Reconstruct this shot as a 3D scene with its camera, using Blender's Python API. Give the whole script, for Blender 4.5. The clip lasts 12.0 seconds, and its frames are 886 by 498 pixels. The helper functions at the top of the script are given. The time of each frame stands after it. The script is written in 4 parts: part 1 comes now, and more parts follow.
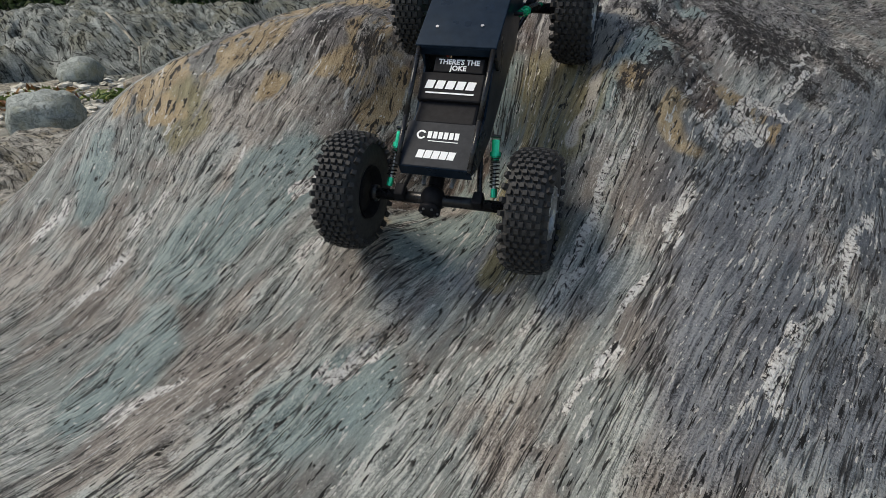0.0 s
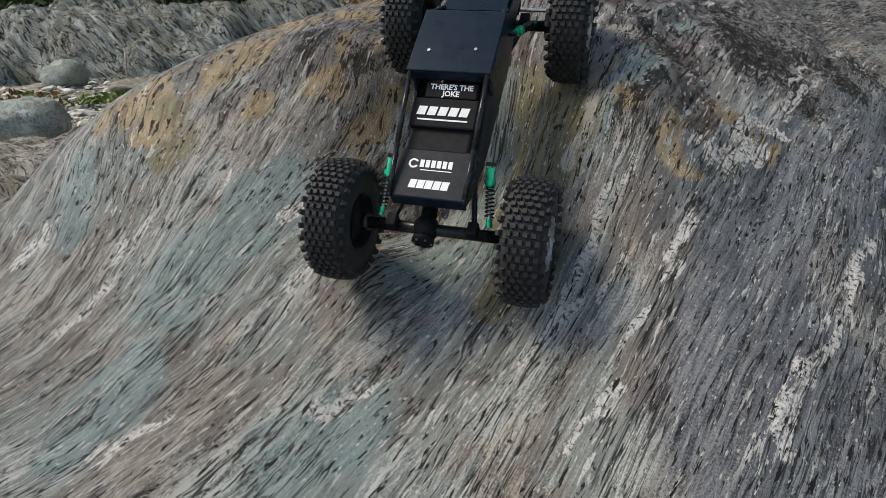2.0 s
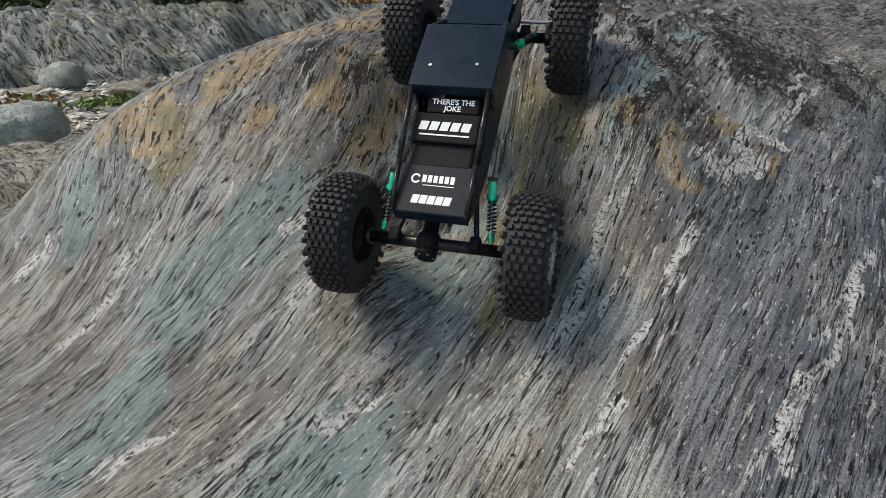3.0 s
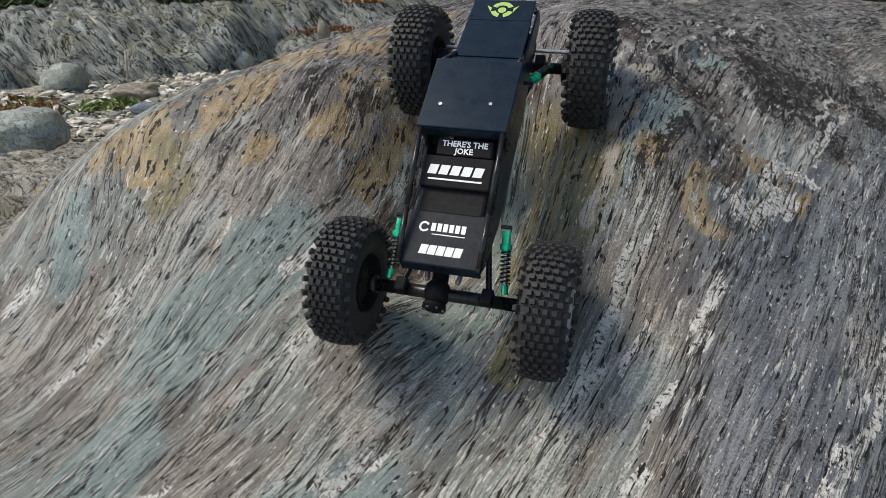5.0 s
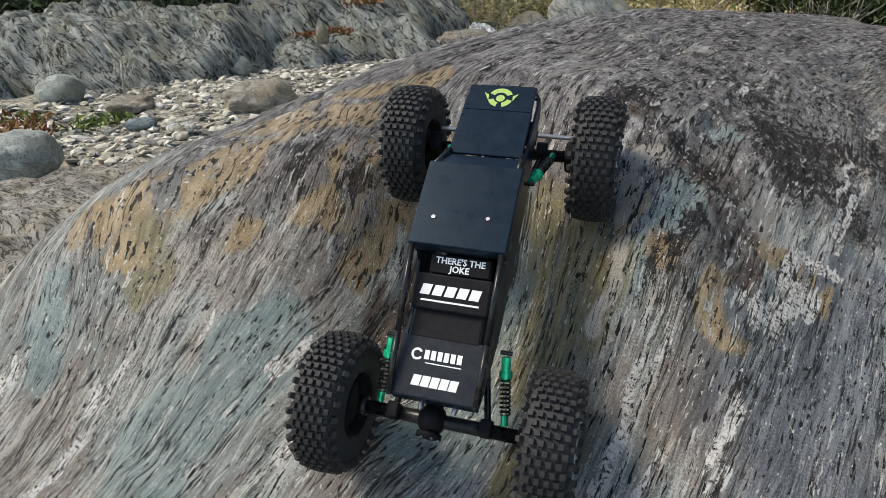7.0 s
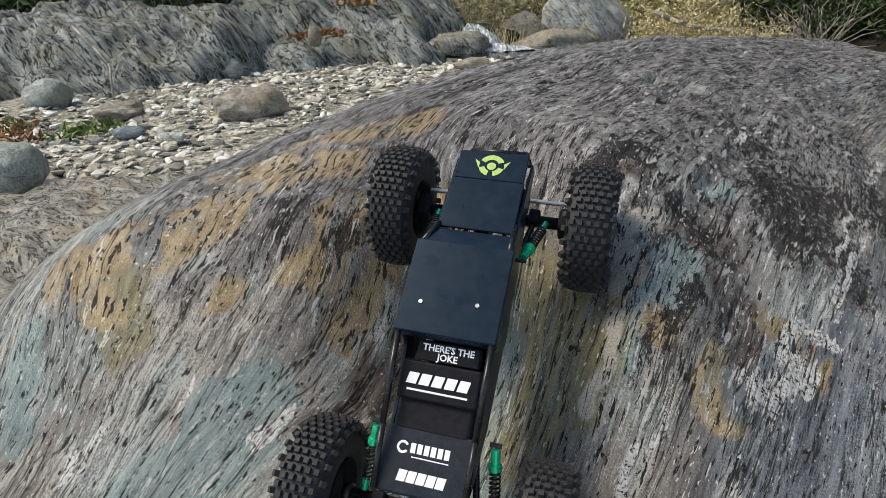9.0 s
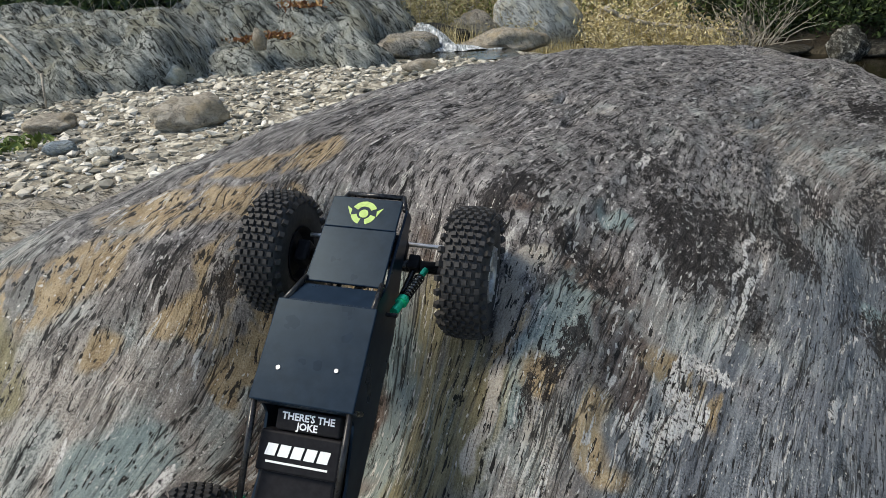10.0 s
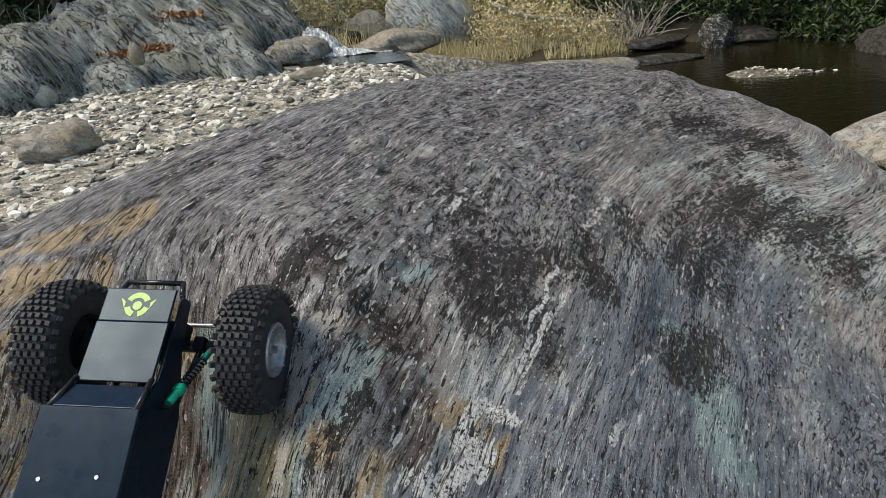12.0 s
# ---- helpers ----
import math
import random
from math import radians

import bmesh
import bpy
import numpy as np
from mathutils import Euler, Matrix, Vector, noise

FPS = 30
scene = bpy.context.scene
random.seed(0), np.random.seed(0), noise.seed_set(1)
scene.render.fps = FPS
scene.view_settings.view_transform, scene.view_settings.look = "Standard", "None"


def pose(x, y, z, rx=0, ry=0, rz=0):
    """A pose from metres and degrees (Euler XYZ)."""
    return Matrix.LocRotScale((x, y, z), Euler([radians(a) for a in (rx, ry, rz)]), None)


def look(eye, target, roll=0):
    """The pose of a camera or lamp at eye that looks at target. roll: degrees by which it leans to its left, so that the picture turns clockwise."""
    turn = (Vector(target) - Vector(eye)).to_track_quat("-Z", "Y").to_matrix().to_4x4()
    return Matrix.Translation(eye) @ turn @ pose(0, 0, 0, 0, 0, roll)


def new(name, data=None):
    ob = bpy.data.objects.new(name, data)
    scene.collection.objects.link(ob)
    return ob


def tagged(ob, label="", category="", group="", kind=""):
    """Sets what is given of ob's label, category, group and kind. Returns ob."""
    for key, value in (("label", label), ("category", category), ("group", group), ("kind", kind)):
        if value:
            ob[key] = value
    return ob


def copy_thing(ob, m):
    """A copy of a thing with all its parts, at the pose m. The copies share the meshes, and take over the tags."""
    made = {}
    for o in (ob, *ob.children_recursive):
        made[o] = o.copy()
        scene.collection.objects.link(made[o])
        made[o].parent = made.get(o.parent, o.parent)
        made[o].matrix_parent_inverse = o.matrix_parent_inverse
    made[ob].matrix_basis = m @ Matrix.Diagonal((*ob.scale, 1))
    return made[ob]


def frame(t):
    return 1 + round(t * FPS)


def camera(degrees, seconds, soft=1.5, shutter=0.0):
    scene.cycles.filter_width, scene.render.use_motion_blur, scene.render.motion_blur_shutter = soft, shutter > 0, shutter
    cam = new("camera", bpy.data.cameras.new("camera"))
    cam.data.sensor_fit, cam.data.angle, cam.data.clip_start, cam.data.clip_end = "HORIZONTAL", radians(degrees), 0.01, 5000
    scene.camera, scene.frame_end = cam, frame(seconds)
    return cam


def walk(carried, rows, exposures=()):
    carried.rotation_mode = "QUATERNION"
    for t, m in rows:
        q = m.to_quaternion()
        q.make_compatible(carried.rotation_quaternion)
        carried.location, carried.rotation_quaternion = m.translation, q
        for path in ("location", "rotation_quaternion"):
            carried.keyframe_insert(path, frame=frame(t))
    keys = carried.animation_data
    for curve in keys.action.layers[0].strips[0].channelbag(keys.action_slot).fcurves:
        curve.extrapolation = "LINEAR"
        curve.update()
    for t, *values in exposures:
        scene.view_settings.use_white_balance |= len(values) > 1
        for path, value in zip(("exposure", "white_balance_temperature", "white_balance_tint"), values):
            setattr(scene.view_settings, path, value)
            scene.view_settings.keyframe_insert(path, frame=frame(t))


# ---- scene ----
cam = camera(70, 12.0, soft=0.5)
PATH = [
    (0, -0.0000, 0.0000, 0.4200, 68.999, 1.499, -0.052),
    (0.5, -0.0095, 0.0081, 0.4211, 69.001, 1.530, -0.603),
    (1, -0.0140, 0.0133, 0.4281, 68.894, 1.592, -0.862),
    (1.5, -0.0086, 0.0281, 0.4382, 68.761, 1.731, -0.942),
    (2, -0.0018, 0.0365, 0.4492, 68.557, 1.846, -1.005),
    (2.5, -0.0003, 0.0348, 0.4612, 68.396, 1.981, -1.152),
    (3, -0.0052, 0.0400, 0.4679, 68.334, 2.068, -1.216),
    (3.5, -0.0025, 0.0558, 0.4781, 68.236, 1.969, -1.160),
    (5.5, -0.0104, 0.1172, 0.5344, 67.686, 2.000, -0.690),
    (6, 0.0064, 0.1370, 0.5751, 67.287, 2.152, -0.581),
    (6.5, 0.0053, 0.1795, 0.5994, 67.053, 2.475, -0.656),
    (8.5, 0.0051, 0.2265, 0.6315, 66.696, 2.315, -0.841),
    (9, 0.0142, 0.2595, 0.6758, 66.417, 2.067, -1.143),
    (9.5, 0.0692, 0.2892, 0.7028, 66.085, 2.271, -2.571),
    (10, 0.1149, 0.3033, 0.7118, 65.875, 2.650, -4.616),
    (10.5, 0.1432, 0.3044, 0.7431, 65.504, 2.861, -7.229),
    (11, 0.1676, 0.3065, 0.7671, 65.206, 3.174, -9.751),
    (11.5, 0.2129, 0.3087, 0.7845, 64.956, 3.479, -11.496),
    (12, 0.2783, 0.2835, 0.7960, 64.696, 3.936, -12.730),
]
walk(cam, [(t, pose(x, y, z, rx, ry, rz)) for t, x, y, z, rx, ry, rz in PATH], [(0, 0.20, 7300, 8), (3, 0.31, 7300, 8), (6, 0.47, 7300, 8), (12, 0.60, 7200, 7)])

# ---- light ----
SUN_DIR = Vector((-0.56, 0.04, 0.83)).normalized()
world = bpy.data.worlds.new("sky")
scene.world = world
world.use_nodes = True
wn = world.node_tree
sky = wn.nodes.new("ShaderNodeTexSky")
sky.sky_type = "NISHITA"
sky.sun_disc = False
sky.sun_elevation = math.asin(SUN_DIR.z)
sky.sun_rotation = math.atan2(SUN_DIR.x, SUN_DIR.y)
wn.links.new(sky.outputs[0], wn.nodes["Background"].inputs[0])
wn.nodes["Background"].inputs[1].default_value = 0.15
sun = new("sun", bpy.data.lights.new("sun", "SUN"))
sun.data.energy, sun.data.angle, sun.data.color = 2.3, radians(24), (1.0, 0.94, 0.84)
sun.matrix_world = look((0, 0, 8), Vector((0, 0, 8)) - SUN_DIR)


# ---- tools ----
def lattice_noise(p, seed=0):
    """Smooth noise in -1..1 at the rows of p."""
    i = np.floor(p).astype(np.int64)
    f = p - i
    f = f * f * f * (f * (f * 6 - 15) + 10)
    total = 0.0
    for dx in (0, 1):
        for dy in (0, 1):
            for dz in (0, 1):
                n = (i[:, 0] + dx) * 374761393 + (i[:, 1] + dy) * 668265263 + (i[:, 2] + dz) * 2147483647 + seed * 974634777
                n = (n ^ (n >> 13)) * 1274126177 & 0x7FFFFFFF
                v = ((n ^ (n >> 16)) & 0xFFFF) / 32767.5 - 1
                w = (f[:, 0] if dx else 1 - f[:, 0]) * (f[:, 1] if dy else 1 - f[:, 1]) * (f[:, 2] if dz else 1 - f[:, 2])
                total = total + v * w
    return total


def octaves(p, n, seed=0, gain=0.5):
    return sum(gain ** k * lattice_noise(p * 2.03 ** k + 17.3 * k, seed + k) for k in range(n))


def mesh_from(name, verts, faces, material, smooth=True):
    """A mesh from arrays of corners and of faces with one count of corners each."""
    me = bpy.data.meshes.new(name)
    faces = np.asarray(faces, np.int32)
    k = faces.shape[1]
    me.vertices.add(len(verts))
    me.vertices.foreach_set("co", np.asarray(verts, np.float32).ravel())
    me.loops.add(faces.size)
    me.loops.foreach_set("vertex_index", faces.ravel())
    me.polygons.add(len(faces))
    me.polygons.foreach_set("loop_start", np.arange(0, faces.size, k, dtype=np.int32))
    me.update(calc_edges=True)
    me.polygons.foreach_set("use_smooth", np.full(len(faces), smooth))
    me.materials.append(material)
    return me


def grid_faces(n, m):
    idx = np.arange(n * m).reshape(n, m)
    return np.stack([idx[:-1, :-1], idx[:-1, 1:], idx[1:, 1:], idx[1:, :-1]], -1).reshape(-1, 4)


def sheet(name, xs, ys, height, material):
    x, y = np.meshgrid(xs, ys)
    z = height(x.ravel(), y.ravel())
    return mesh_from(name, np.stack([x.ravel(), y.ravel(), z], -1), grid_faces(len(ys), len(xs)), material)


def steps(*parts):
    """Values from part to part: (start, end, step), ..."""
    out = [np.arange(a, b - 1e-9, s) for a, b, s in parts]
    return np.concatenate(out + [[parts[-1][1]]])


def part(name, bm, material, parent, label="", smooth=False):
    """Links a bmesh as one mesh object under a thing or a part."""
    me = bpy.data.meshes.new(name)
    bm.to_mesh(me)
    bm.free()
    me.materials.append(material)
    if smooth:
        me.polygons.foreach_set("use_smooth", np.ones(len(me.polygons), bool))
    ob = new(name, me)
    ob.parent = parent
    if label:
        ob["label"] = label
    return ob


def box(size, m, bevel=0.0, bm=None):
    own = bm is None
    bm = bmesh.new() if own else bm
    made = bmesh.ops.create_cube(bm, size=1, matrix=m @ Matrix.Diagonal((*size, 1)))
    if bevel:
        edges = list({e for v in made["verts"] for e in v.link_edges})
        bmesh.ops.bevel(bm, geom=edges, offset=bevel, segments=2, affect="EDGES", profile=0.5)
    return bm


def rod(a, b, r, bm=None, seg=12, r2=None):
    bm = bmesh.new() if bm is None else bm
    a, b = Vector(a), Vector(b)
    m = Matrix.Translation((a + b) / 2) @ (b - a).to_track_quat("Z", "Y").to_matrix().to_4x4()
    bmesh.ops.create_cone(bm, cap_ends=True, segments=seg, radius1=r, radius2=r if r2 is None else r2, depth=(b - a).length, matrix=m)
    return bm


def tube(points, r, bm=None, seg=8):
    bm = bmesh.new() if bm is None else bm
    for a, b in zip(points, points[1:]):
        rod(a, b, r, bm, seg)
    for p in points:
        bmesh.ops.create_uvsphere(bm, u_segments=seg, v_segments=6, radius=r, matrix=Matrix.Translation(p))
    return bm


def turned(profile, seg=48):
    """A body of revolution round x from (x, radius) pairs."""
    bm = bmesh.new()
    rings = []
    for x, r in profile:
        rings.append([bm.verts.new((x, r * math.cos(a), r * math.sin(a))) for a in (2 * math.pi * k / seg for k in range(seg))])
    for p, q in zip(rings, rings[1:]):
        for k in range(seg):
            bm.faces.new((p[k], p[(k + 1) % seg], q[(k + 1) % seg], q[k]))
    bmesh.ops.recalc_face_normals(bm, faces=bm.faces)
    return bm


def prism(outline, thick, m):
    """A flat plate: outline in the local xy plane, thickness along z."""
    bm = bmesh.new()
    a = [bm.verts.new(m @ Vector((x, y, thick / 2))) for x, y in outline]
    b = [bm.verts.new(m @ Vector((x, y, -thick / 2))) for x, y in outline]
    bm.faces.new(a)
    bm.faces.new(b[::-1])
    for k in range(len(a)):
        bm.faces.new((a[k - 1], b[k - 1], b[k], a[k]))
    bmesh.ops.recalc_face_normals(bm, faces=bm.faces)
    return bm


# ---- materials ----
class Nodes:
    """Short ways to wire a material."""

    def __init__(self, name, rough=0.6, metal=0.0):
        self.mat = bpy.data.materials.new(name)
        self.mat.use_nodes = True
        self.tree = self.mat.node_tree
        self.out = self.tree.nodes["Principled BSDF"]
        self.out.inputs["Roughness"].default_value = rough
        self.out.inputs["Metallic"].default_value = metal

    def add(self, kind, **values):
        n = self.tree.nodes.new(kind)
        for k, v in values.items():
            setattr(n, k, v)
        return n

    def put(self, socket, value):
        if isinstance(value, bpy.types.NodeSocket):
            self.tree.links.new(value, socket)
        else:
            socket.default_value = value

    def math(self, op, a, b=0.0, c=0.0):
        n = self.add("ShaderNodeMath", operation=op)
        for s, v in zip(n.inputs, (a, b, c)):
            self.put(s, v)
        return n.outputs[0]

    def vec(self, op, a, b=(0, 0, 0), out=0):
        n = self.add("ShaderNodeVectorMath", operation=op)
        self.put(n.inputs[0], a)
        self.put(n.inputs[1], b)
        return n.outputs[out]

    def noise(self, vector, scale, detail=4, rough=0.55):
        n = self.add("ShaderNodeTexNoise")
        self.put(n.inputs["Vector"], vector)
        n.inputs["Scale"].default_value, n.inputs["Detail"].default_value, n.inputs["Roughness"].default_value = scale, detail, rough
        return n.outputs["Fac"]

    def step(self, value, low, high):
        n = self.add("ShaderNodeMapRange", interpolation_type="SMOOTHSTEP")
        self.put(n.inputs[0], value)
        n.inputs[1].default_value, n.inputs[2].default_value = low, high
        return n.outputs[0]

    def ramp(self, value, *stops):
        n = self.add("ShaderNodeValToRGB")
        e = n.color_ramp.elements
        while len(e) < len(stops):
            e.new(0.5)
        for el, (p, c) in zip(e, stops):
            el.position, el.color = p, (*c, 1)
        self.put(n.inputs[0], value)
        return n.outputs[0]

    def mix(self, f, a, b):
        n = self.add("ShaderNodeMix", data_type="RGBA")
        for s, v in zip((n.inputs["Factor"], n.inputs[6], n.inputs[7]), (f, a, b)):
            self.put(s, (*v, 1) if isinstance(v, tuple) and len(v) == 3 else v)
        return n.outputs[2]

    def place(self):
        return self.add("ShaderNodeTexCoord").outputs["Object"]

    def attr(self, name):
        return self.add("ShaderNodeAttribute", attribute_name=name).outputs["Fac"]

    def island(self):
        return self.add("ShaderNodeNewGeometry").outputs["Random Per Island"]

    def colour(self, c):
        self.put(self.out.inputs["Base Color"], (*c, 1) if isinstance(c, tuple) else c)

    def bump(self, height, strength, distance):
        n = self.add("ShaderNodeBump")
        self.put(n.inputs["Height"], height)
        n.inputs["Strength"].default_value, n.inputs["Distance"].default_value = strength, distance
        self.tree.links.new(n.outputs[0], self.out.inputs["Normal"])


def grain_vector(n, p, stretch, wave=0.006, wave_scale=9.0):
    """Places measured along the grain (drawn out) and across it (a little wavy)."""
    bend = n.noise(p, wave_scale, 3)
    c = n.add("ShaderNodeCombineXYZ")
    n.put(c.inputs[0], n.math("DIVIDE", n.attr("lengthwise"), stretch))
    n.put(c.inputs[1], n.math("MULTIPLY_ADD", bend, wave * 2, n.attr("across")))
    return c.outputs[0]


def thin(n, value, width):
    """1 on the thin lines where a noise crosses its middle."""
    return n.step(n.math("ABSOLUTE", n.math("SUBTRACT", value, 0.5)), width, width * 0.35)


def boulder_material():
    n = Nodes("streaked_gneiss", 0.6)
    n.out.inputs["Specular IOR Level"].default_value = 0.25
    p = n.place()
    long = grain_vector(n, p, 13.0, 0.004)
    mid = grain_vector(n, p, 6.0, 0.004)
    short = grain_vector(n, p, 2.4, 0.006)
    top = n.attr("weathered")
    band = n.noise(long, 22, 4, 0.6)
    streak = n.noise(long, 85, 4, 0.65)
    line = n.noise(long, 260, 3, 0.7)
    plate = n.noise(mid, 60, 4, 0.65)
    grit = n.noise(p, 420, 3, 0.75)
    sand = n.noise(p, 1000, 2, 0.7)
    patch = n.noise(p, 5.5, 4, 0.6)
    patch2 = n.noise(n.vec("ADD", p, (4, 9, 2)), 10, 4, 0.6)
    # grey layers, cool and warm
    tone = n.math("ADD", n.math("MULTIPLY", streak, 0.20), n.math("ADD", n.math("MULTIPLY", plate, 0.20), n.math("ADD", n.math("MULTIPLY", line, 0.36), n.math("MULTIPLY", grit, 0.34))))
    calm = n.math("MULTIPLY_ADD", n.step(n.noise(mid, 14, 3, 0.6), 0.42, 0.60), 0.75, 0.45)
    tone = n.math("ADD", n.math("MULTIPLY", n.math("SUBTRACT", tone, 0.5), calm), 0.5)
    cool = n.ramp(tone, (0.42, (0.028, 0.034, 0.034)), (0.465, (0.18, 0.197, 0.188)), (0.53, (0.32, 0.34, 0.32)), (0.585, (0.68, 0.69, 0.65)))
    warm = n.ramp(tone, (0.42, (0.030, 0.025, 0.023)), (0.465, (0.17, 0.148, 0.132)), (0.53, (0.30, 0.266, 0.238)), (0.585, (0.64, 0.59, 0.53)))
    c = n.mix(n.step(n.math("ADD", n.math("MULTIPLY", band, 0.3), n.math("MULTIPLY", patch, 0.7)), 0.46, 0.56), cool, warm)
    # brown-black weathering in drawn-out patches, thickest round the crown's edge
    mottle = n.math("ADD", n.math("MULTIPLY", n.noise(mid, 16, 5, 0.68), 0.7), n.math("MULTIPLY", n.noise(p, 8, 3, 0.6), 0.3))
    mottle = n.step(n.math("ADD", mottle, n.math("MULTIPLY", n.math("MULTIPLY", top, n.math("SUBTRACT", 1.0, top)), 0.22)), 0.50, 0.57)
    c = n.mix(n.math("MULTIPLY", mottle, 0.55), c, n.ramp(tone, (0.42, (0.020, 0.016, 0.015)), (0.50, (0.105, 0.088, 0.080)), (0.58, (0.26, 0.225, 0.20))))
    slate = n.math("MULTIPLY", n.step(n.attr("slate"), 0.0, 0.8), n.step(n.math("ADD", band, n.math("MULTIPLY", patch2, 0.6)), 0.46, 0.74))
    c = n.mix(n.math("MULTIPLY", slate, 0.85), c, n.ramp(tone, (0.43, (0.016, 0.020, 0.027)), (0.50, (0.095, 0.110, 0.134)), (0.58, (0.26, 0.285, 0.32))))
    blue = n.math("MULTIPLY", n.step(n.attr("blue"), 0.0, 0.6), n.step(n.math("ADD", band, n.math("MULTIPLY", streak, 0.5)), 0.48, 0.66))
    c = n.mix(n.math("MULTIPLY", blue, 0.75), c, n.ramp(tone, (0.41, (0.07, 0.105, 0.11)), (0.49, (0.205, 0.285, 0.29)), (0.58, (0.40, 0.50, 0.48))))
    c = n.mix(n.math("MULTIPLY", n.step(n.attr("olive"), 0.0, 0.6), n.step(streak, 0.36, 0.50)), c, n.ramp(tone, (0.41, (0.05, 0.043, 0.022)), (0.50, (0.195, 0.172, 0.098)), (0.59, (0.42, 0.375, 0.235))))
    c = n.mix(n.math("MULTIPLY", n.step(n.attr("brown"), 0.0, 0.5), n.step(plate, 0.66, 0.48)), c, n.ramp(tone, (0.42, (0.028, 0.019, 0.017)), (0.52, (0.12, 0.085, 0.07)), (0.60, (0.30, 0.235, 0.19))))
    # the weathered crown: pinkish grey plates with short dark pits
    crust = n.math("ADD", n.math("MULTIPLY", n.noise(short, 75, 5, 0.74), 0.65), n.math("MULTIPLY", grit, 0.35))
    crust = n.math("SUBTRACT", crust, n.math("MULTIPLY", mottle, 0.028))
    crown = n.ramp(crust, (0.42, (0.022, 0.020, 0.020)), (0.46, (0.175, 0.163, 0.160)), (0.54, (0.305, 0.288, 0.280)), (0.60, (0.54, 0.52, 0.50)))
    washed = n.step(n.math("MAXIMUM", n.attr("blue"), n.attr("olive")), 0.75, 0.15)
    c = n.mix(n.math("MULTIPLY", n.math("MULTIPLY", top, washed), n.step(patch2, 0.28, 0.46)), c, crown)
    ochre = n.math("MULTIPLY", n.step(n.attr("ochre"), 0.05, 0.6), n.step(n.noise(mid, 26, 5, 0.70), 0.42, 0.48))
    c = n.mix(n.math("MULTIPLY", ochre, 0.92), c, n.ramp(n.math("ADD", n.math("MULTIPLY", grit, 0.5), n.math("MULTIPLY", plate, 0.5)), (0.38, (0.20, 0.125, 0.06)), (0.48, (0.44, 0.32, 0.175)), (0.60, (0.62, 0.49, 0.32))))
    c = n.mix(n.math("MULTIPLY", n.step(n.attr("cream"), 0.1, 0.6), n.step(plate, 0.38, 0.44)), c, n.ramp(grit, (0.35, (0.38, 0.34, 0.29)), (0.6, (0.60, 0.56, 0.50))))
    # black lichen, in crumbs that run together where it is thickest
    crumbs = n.math("ADD", n.math("MULTIPLY", n.noise(short, 110, 5, 0.80), 0.7), n.math("MULTIPLY", n.noise(mid, 24, 4, 0.65), 0.3))
    dark = n.math("MULTIPLY", n.step(n.attr("lichen"), 0.0, 0.15), n.step(n.math("ADD", crumbs, n.math("MULTIPLY", n.attr("lichen"), 0.095)), 0.538, 0.556))
    c = n.mix(n.math("MULTIPLY", dark, 0.93), c, n.ramp(grit, (0.4, (0.010, 0.008, 0.008)), (0.7, (0.06, 0.048, 0.045))))
    # pale flecks and quartz veins
    fleck = n.math("MULTIPLY", n.step(n.noise(mid, 150, 3, 0.62), 0.59, 0.605), n.step(n.noise(mid, 20, 3), 0.48, 0.55))
    c = n.mix(n.math("MULTIPLY", fleck, 0.8), c, n.ramp(grit, (0.35, (0.50, 0.48, 0.45)), (0.55, (0.84, 0.825, 0.79))))
    q = n.attr("quartz")
    qn = n.noise(mid, 95, 4, 0.72)
    quartz = n.step(n.math("ADD", n.math("MULTIPLY", q, 0.8), n.math("MULTIPLY", n.math("SUBTRACT", qn, 0.5), 3.2)), 0.44, 0.52)
    quartz = n.math("MULTIPLY", quartz, n.step(q, 0.02, 0.25))
    c = n.mix(quartz, c, n.ramp(n.noise(p, 190, 3, 0.72), (0.385, (0.028, 0.025, 0.025)), (0.425, (0.50, 0.475, 0.45)), (0.55, (0.86, 0.84, 0.81))))
    # black pits, cracks and hairlines along the grain
    rough_zone = n.math("ADD", n.math("MULTIPLY", top, n.step(patch, 0.35, 0.6)), n.attr("ochre"))
    pits = n.step(n.math("SUBTRACT", n.noise(mid, 200, 3, 0.65), n.math("MULTIPLY", rough_zone, 0.03)), 0.40, 0.38)
    crack = n.math("MULTIPLY", thin(n, n.noise(long, 45, 3, 0.6), 0.014), n.step(n.noise(mid, 22, 3), 0.47, 0.55))
    hair = n.math("MULTIPLY", thin(n, n.noise(long, 110, 2, 0.55), 0.022), n.step(n.noise(mid, 24, 3), 0.50, 0.57))
    big = n.math("MULTIPLY", n.step(n.noise(short, 130, 4, 0.72), 0.395, 0.375), n.step(patch2, 0.46, 0.55))
    groove = n.math("MAXIMUM", n.math("MAXIMUM", pits, big), n.math("MAXIMUM", n.math("MULTIPLY", crack, 0.9), n.math("MULTIPLY", hair, 0.8)))
    c = n.mix(n.math("MULTIPLY", n.step(sand, 0.58, 0.68), 0.28), c, (0.60, 0.58, 0.55))
    c = n.mix(n.math("MULTIPLY", groove, 0.95), c, (0.010, 0.009, 0.009))
    spark = n.step(n.noise(short, 260, 2, 0.5), 0.655, 0.68)
    c = n.mix(n.math("MULTIPLY", spark, 0.85), c, (0.74, 0.72, 0.68))
    n.colour(c)
    h = n.math("ADD", n.math("MULTIPLY", tone, 0.9), n.math("MULTIPLY", grit, 0.35))
